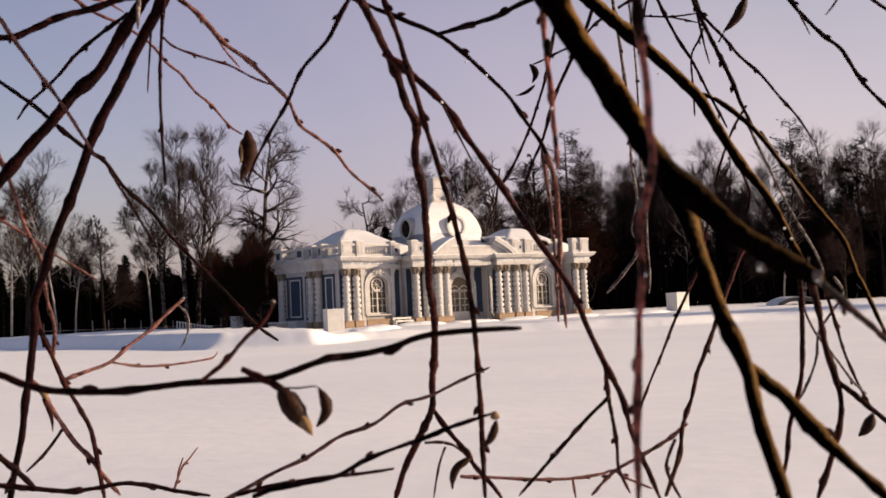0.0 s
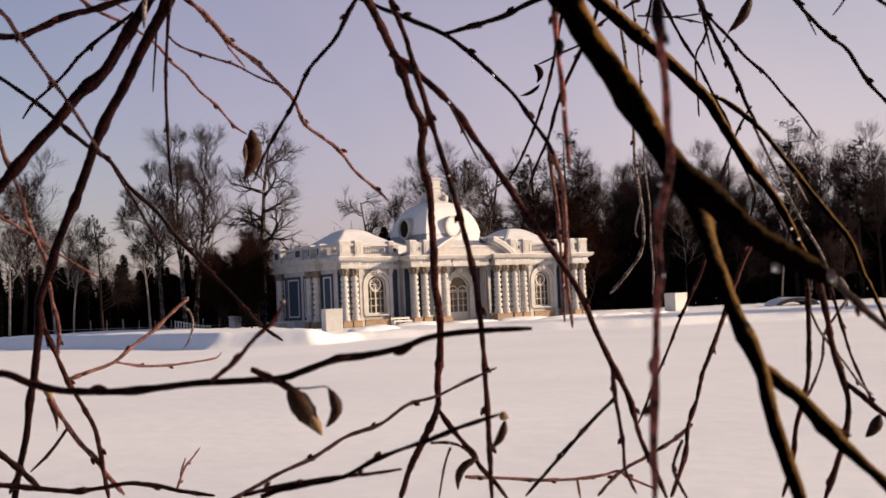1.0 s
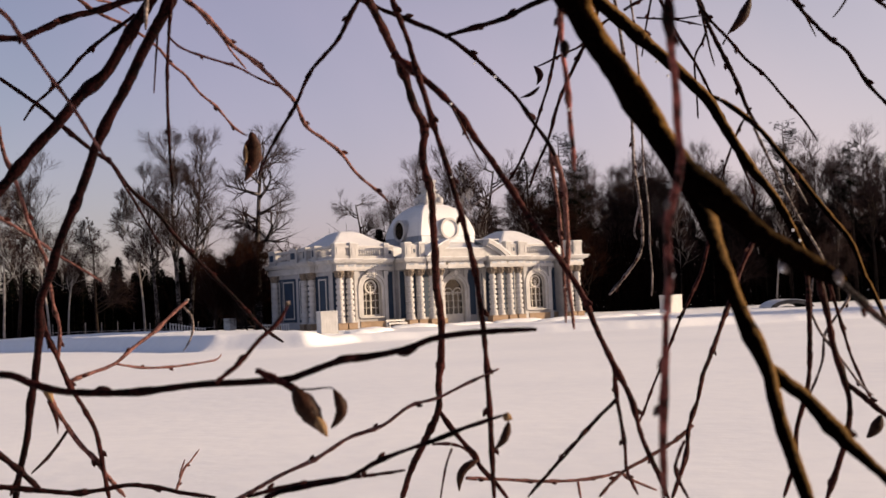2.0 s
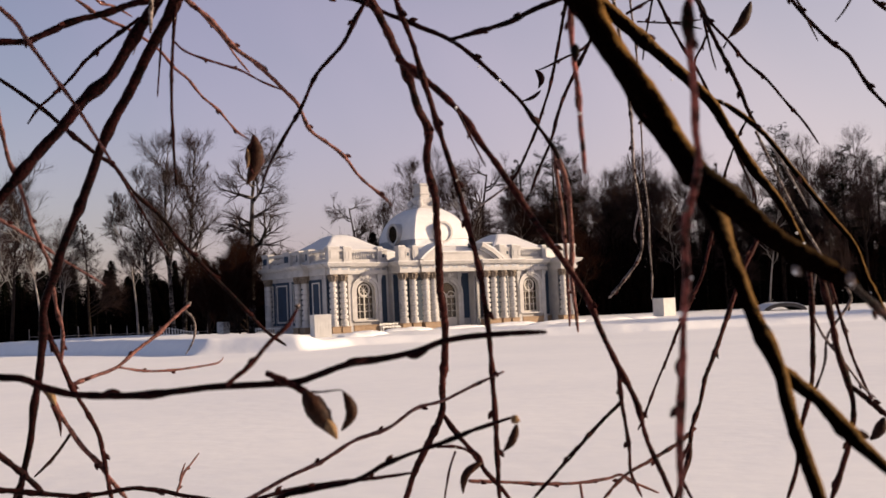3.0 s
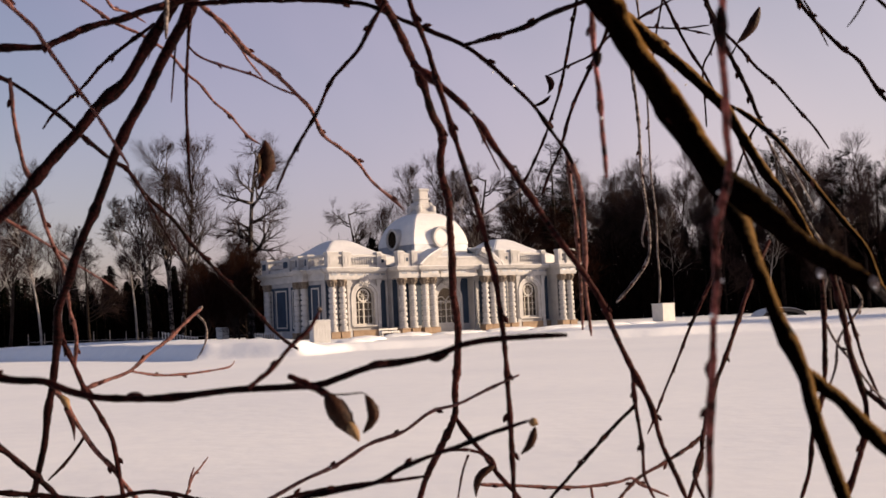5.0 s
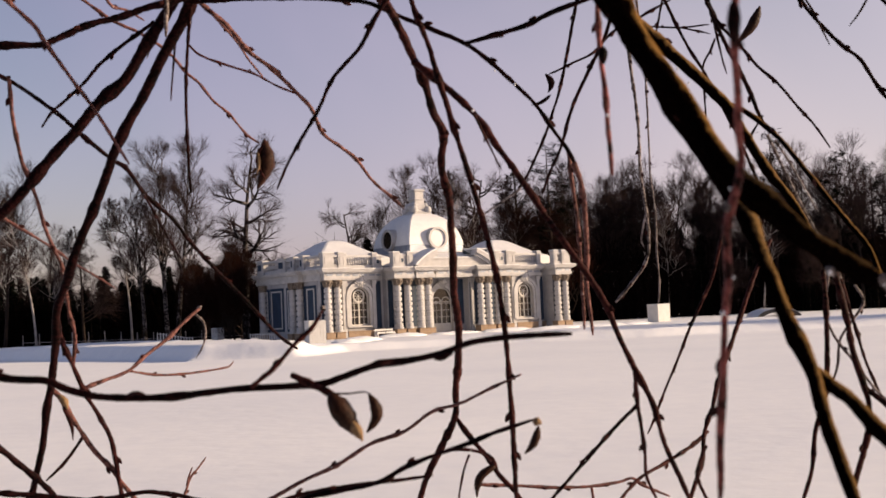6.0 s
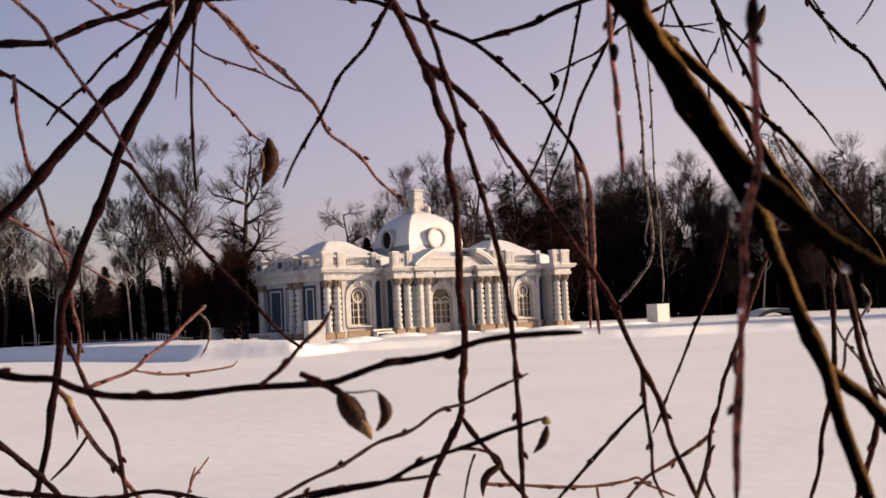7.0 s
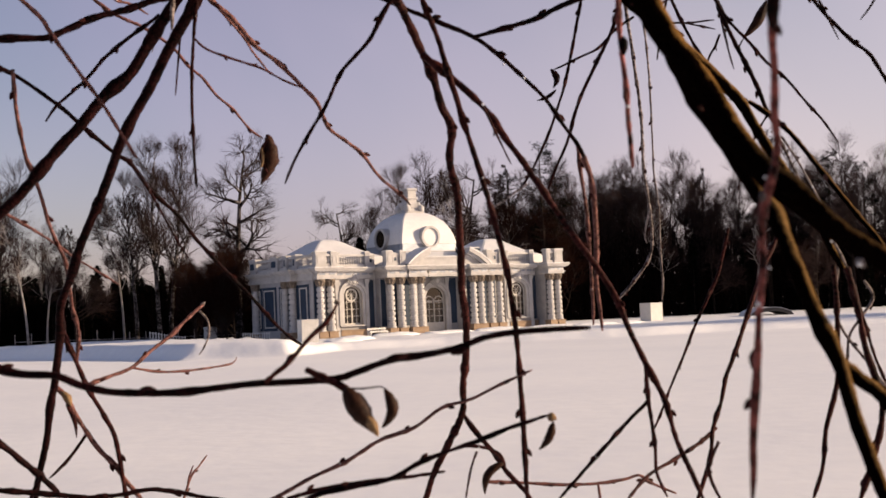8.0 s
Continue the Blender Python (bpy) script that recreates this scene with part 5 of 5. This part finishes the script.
stem("twig", dark, 2.8, 1.9, (382, 1973, 499), (403, 1976, 452), (424, 1978, 409), (446, 1980, 371), (470, 1983, 319), (497, 1986, 262))
stem("twig", dark, 1.9, 1.4, (465, 1977, 426), (457, 1978, 407), (444, 1980, 382), (444, 1982, 334), (445, 1984, 283))
stem("twig", dark, 1.8, 1.3, (364, 1874, 474), (356, 1876, 439), (349, 1878, 409), (342, 1880, 369))
stem("twig", dark, 1.9, 1.5, (273, 1579, 372), (298, 1578, 385), (324, 1578, 399))
stem("twig", dark, 1.4, 1.4, (352, 1976, 452), (408, 1976, 447), (449, 1976, 450), (457, 1976, 450))
stem("twig", dark, 1.4, 1.4, (408, 1976, 447), (435, 1977, 441), (458, 1977, 435))
stem("twig", pale, 3.1, 2.7, (335, 2169, 588), (347, 2181, 528), (356, 2193, 469), (363, 2205, 413), (373, 2222, 327), (375, 2238, 245), (384, 2252, 173), (389, 2265, 110), (381, 2272, 74), (356, 2280, 38), (324, 2288, 2))
stem("twig", pale, 2.0, 1.5, (371, 2170, 566), (379, 2175, 474), (383, 2179, 402), (384, 2181, 346), (384, 2184, 290), (384, 2187, 229), (390, 2190, 167), (390, 2194, 96), (392, 2197, 34), (389, 2199, -2))
stem("twig", pale, 2.0, 1.5, (373, 2191, 158), (363, 2193, 117), (367, 2193, 100))
stem("twig", dark, 1.6, 1.6, (458, 1686, 253), (444, 1700, 228), (434, 1714, 202), (424, 1731, 168), (421, 1741, 149))
stem("twig", pale, 1.7, 1.3, (501, 1787, 230), (522, 1789, 195), (542, 1791, 157), (559, 1793, 122))
stem("twig", pale, 1.9, 1.5, (435, 1587, 212), (455, 1590, 167), (472, 1592, 129), (492, 1594, 87), (514, 1596, 47), (526, 1598, 15))
stem("twig", dark, 2.0, 1.6, (425, 1687, 219), (448, 1709, 173), (466, 1728, 134), (460, 1743, 99))
stem("twig", bark, 2.6, 1.7, (429, 1843, 101), (409, 1847, 30), (375, 1850, -37), (354, 1852, -85), (328, 1855, -142), (314, 1856, -174), (302, 1857, -199))
stem("branch", bark, 3.1, 2.8, (447, 1644, 77), (419, 1626, 32), (392, 1605, -23), (362, 1581, -80), (349, 1571, -105), (339, 1559, -136), (324, 1546, -166), (314, 1530, -203), (291, 1509, -249))
stem("twig", bark, 2.5, 1.9, (330, 1556, -167), (293, 1518, -185), (259, 1484, -196), (224, 1449, -207), (192, 1408, -227))
stem("twig", bark, 1.7, 1.8, (264, 1254, -149), (258, 1279, -181), (276, 1308, -218))
stem("branch", bark, 2.9, 2.5, (438, 1396, 28), (437, 1390, -34), (432, 1385, -88), (425, 1381, -119), (412, 1377, -156), (405, 1373, -193), (391, 1369, -230))
stem("branch", bark, 3.6, 2.9, (419, 1296, 23), (427, 1291, -23), (431, 1287, -59), (438, 1283, -95), (442, 1280, -124), (436, 1276, -153), (424, 1273, -184), (408, 1268, -218))
stem("twig", pale, 1.7, 1.4, (508, 1498, 10), (518, 1499, -11), (499, 1500, -38), (486, 1501, -58), (482, 1502, -89), (471, 1504, -117), (460, 1505, -137))
stem("twig", bark, 2.1, 1.7, (491, 1497, 18), (506, 1500, -42), (517, 1502, -84), (531, 1504, -119), (548, 1506, -155))
stem("twig", pale, 1.7, 1.3, (469, 1499, -26), (478, 1489, -54), (496, 1476, -85), (513, 1463, -116), (526, 1455, -130))
stem("branch", bark, 2.7, 2.6, (441, 1283, -101), (456, 1277, -114), (473, 1270, -132), (506, 1256, -165))
stem("branch", dark, 2.2, 2.2, (259, 716, 7), (275, 734, -2), (293, 756, -14), (330, 798, -38))
stem("twig", pale, 1.0, 0.7, (255, 715, 15), (264, 733, 8), (272, 746, 4))
stem("twig", pale, 1.4, 1.0, (478, 1496, 36), (473, 1498, 2), (469, 1499, -26))
stem("twig", dark, 2.0, 1.3, (568, 1450, -30), (572, 1452, -77), (567, 1455, -124))


# pods, curled leaves and their stalks
def pod_part(name, start, end, width, mat, parent=None, bend=0.15, label="", crumple=0.12):
    """A dry pod from start to end, in millimetres as in stem()."""
    a, b = Vector(start) / 1000, Vector(end) / 1000
    way, pts, radii = b - a, [], []
    side = way.cross(Vector((0, 1, 0))).normalized()
    for k in range(13):
        s = k / 12
        pts.append(a + way * s + side * math.sin(math.pi * s) * way.length * bend)
        radii.append(max(width / 2000 * math.sin(math.pi * (0.06 + 0.90 * s ** 0.85)) * (1 + crumple * noise.noise(pts[-1] * (300 if crumple < 0.2 else 90))), 0.0004))
    me = tubes([(pts, radii, 11)], name, mat)
    for v in me.vertices:
        i = min(v.index // 11, 12)
        v.co = pts[i] + (v.co - pts[i]) * (1 + crumple * 1.4 * noise.noise(v.co * 160 + Vector((3, 1, 7))))
    ob = new(name, me)
    ob.parent = parent or willow
    return tagged(ob, label)


pod_part("pod", (-88, 938, -58), (-65, 939, -94), 17.5, pod, bend=-0.02)
pod_part("pod_tip", (-72, 934, -80), (-64, 936, -96), 8.5, pod_tip, bend=0.00)
pod_part("pod", (-58, 938, -61), (-61, 939, -90), 9.5, pod, bend=0.24)
pod_part("leaf", (79, 1051, -102), (66, 1052, -125), 7.8, pod, bend=0.10)
pod_part("bud_cap", (74, 1050, -96), (82, 1051, -100), 7.3, pod_tip, bend=0.00)
pod_part("leaf", (-253, 1790, 266), (-266, 1792, 193), 21.0, pod, bend=0.12, crumple=0.30)
pod_part("leaf", (-250, 1786, 262), (-252, 1784, 205), 8.0, bark, bend=-0.20, crumple=0.3)
pod_part("leaf", (-262, 1782, 246), (-264, 1780, 214), 5.0, pod_tip, bend=0.10, crumple=0.4)
pod_part("leaf", (57, 1485, -189), (32, 1487, -226), 11.0, pod, bend=-0.20)
pod_part("leaf", (39, 1484, -172), (59, 1486, -194), 6.9, bark, bend=0.10)
pod_part("leaf", (501, 1827, 441), (464, 1829, 387), 15.4, pod, bend=0.08)
pod_part("leaf", (170, 1820, 350), (173, 1821, 322), 10.2, dark, bend=0.25)
pod_part("leaf", (177, 1821, 319), (147, 1822, 304), 6.0, dark, bend=0.10)
pod_part("leaf", (482, 1305, -137), (466, 1306, -160), 13.3, pod, bend=0.10)
pod_part("leaf", (-502, 1599, -104), (-490, 1601, -147), 5.9, bark, bend=0.10)
pod_part("leaf", (-507, 1598, -87), (-495, 1599, -106), 10.4, pod_tip, bend=0.10)
pod_part("knot", (137, 534, 132), (139, 545, 114), 6.6, dark, bend=0.00)
pod_part("knot", (140, 612, -29), (140, 614, -41), 5.2, dark, bend=0.00)
pod_part("knot", (122, 847, 181), (122, 847, 168), 6.4, dark, bend=0.00)
pod_part("knot", (143, 588, 48), (143, 590, 39), 5.0, pale, bend=0.00)
pod_part("knot", (222, 695, 16), (227, 695, 10), 5.2, pale, bend=0.00)
pod_part("knot", (260, 715, 11), (263, 716, 1), 6.0, pale, bend=0.00)
pod_part("knot", (-7, 927, -36), (8, 927, -32), 5.6, dark, bend=0.00)
pod_part("knot", (-57, 927, -39), (-37, 927, -35), 5.6, dark, bend=0.00)
pod_part("knot", (-256, 987, -56), (-242, 987, -56), 6.4, dark, bend=0.00)
pod_part("knot", (-93, 944, 5), (-90, 944, 8), 4.8, pale, bend=0.00)
pod_part("knot", (-361, 1794, 18), (-354, 1793, 24), 6.7, pale, bend=0.00)

# beads of ice on the twigs
for x, y, z, r in ((122, 841, 131, 1.2), (92, 1346, 249, 1.6), (137, 588, -7, 1.3), (143, 585, 53, 0.8), (221, 687, 12, 1.5), (42, 1277, 210, 1.5), (256, 1257, 241, 1.5), (267, 1258, 226, 1.5), (395, 1286, 62, 1.5), (402, 1287, 51, 1.5), (347, 1378, 219, 1.3), (143, 587, 10, 0.8), (70, 1345, 265, 1.3), (259, 708, 4, 1.0), (510, 1683, 144, 1.6)):
    b = new("ice_bead", bead_mesh)
    b.parent, b.location, b.scale = willow, (x / 1000, y / 1000, z / 1000), (r / 1000,) * 3

# trunk beside the viewer, and the boughs overhead from which the branches hang
def bough(name, r0, r1, *way):
    line = glide([Vector(w) / 1000 for w in way], 0.05)
    k = len(line) - 1
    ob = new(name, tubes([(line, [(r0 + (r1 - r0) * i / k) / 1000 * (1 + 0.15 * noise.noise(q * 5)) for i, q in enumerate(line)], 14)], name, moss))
    ob.parent = willow


bough("trunk", 190, 110, (1500, 500, -1900), (1480, 520, -900), (1400, 600, 300), (1300, 750, 1200))
bough("bough", 100, 22, (1330, 700, 1050), (900, 900, 1150), (300, 1150, 900), (-150, 1380, 560), (-290, 1424, 420))
bough("bough", 60, 14, (700, 980, 1080), (350, 1150, 800), (60, 1300, 520), (-85, 1345, 395))
bough("bough", 70, 9, (1360, 650, 700), (900, 680, 640), (420, 740, 440), (91, 754, 234))
bough("bough", 60, 14, (1340, 680, 950), (800, 900, 800), (350, 1150, 560), (169, 1230, 328))
bough("bough", 50, 8, (1320, 720, 1100), (1000, 1100, 1000), (700, 1450, 720), (459, 1528, 395))
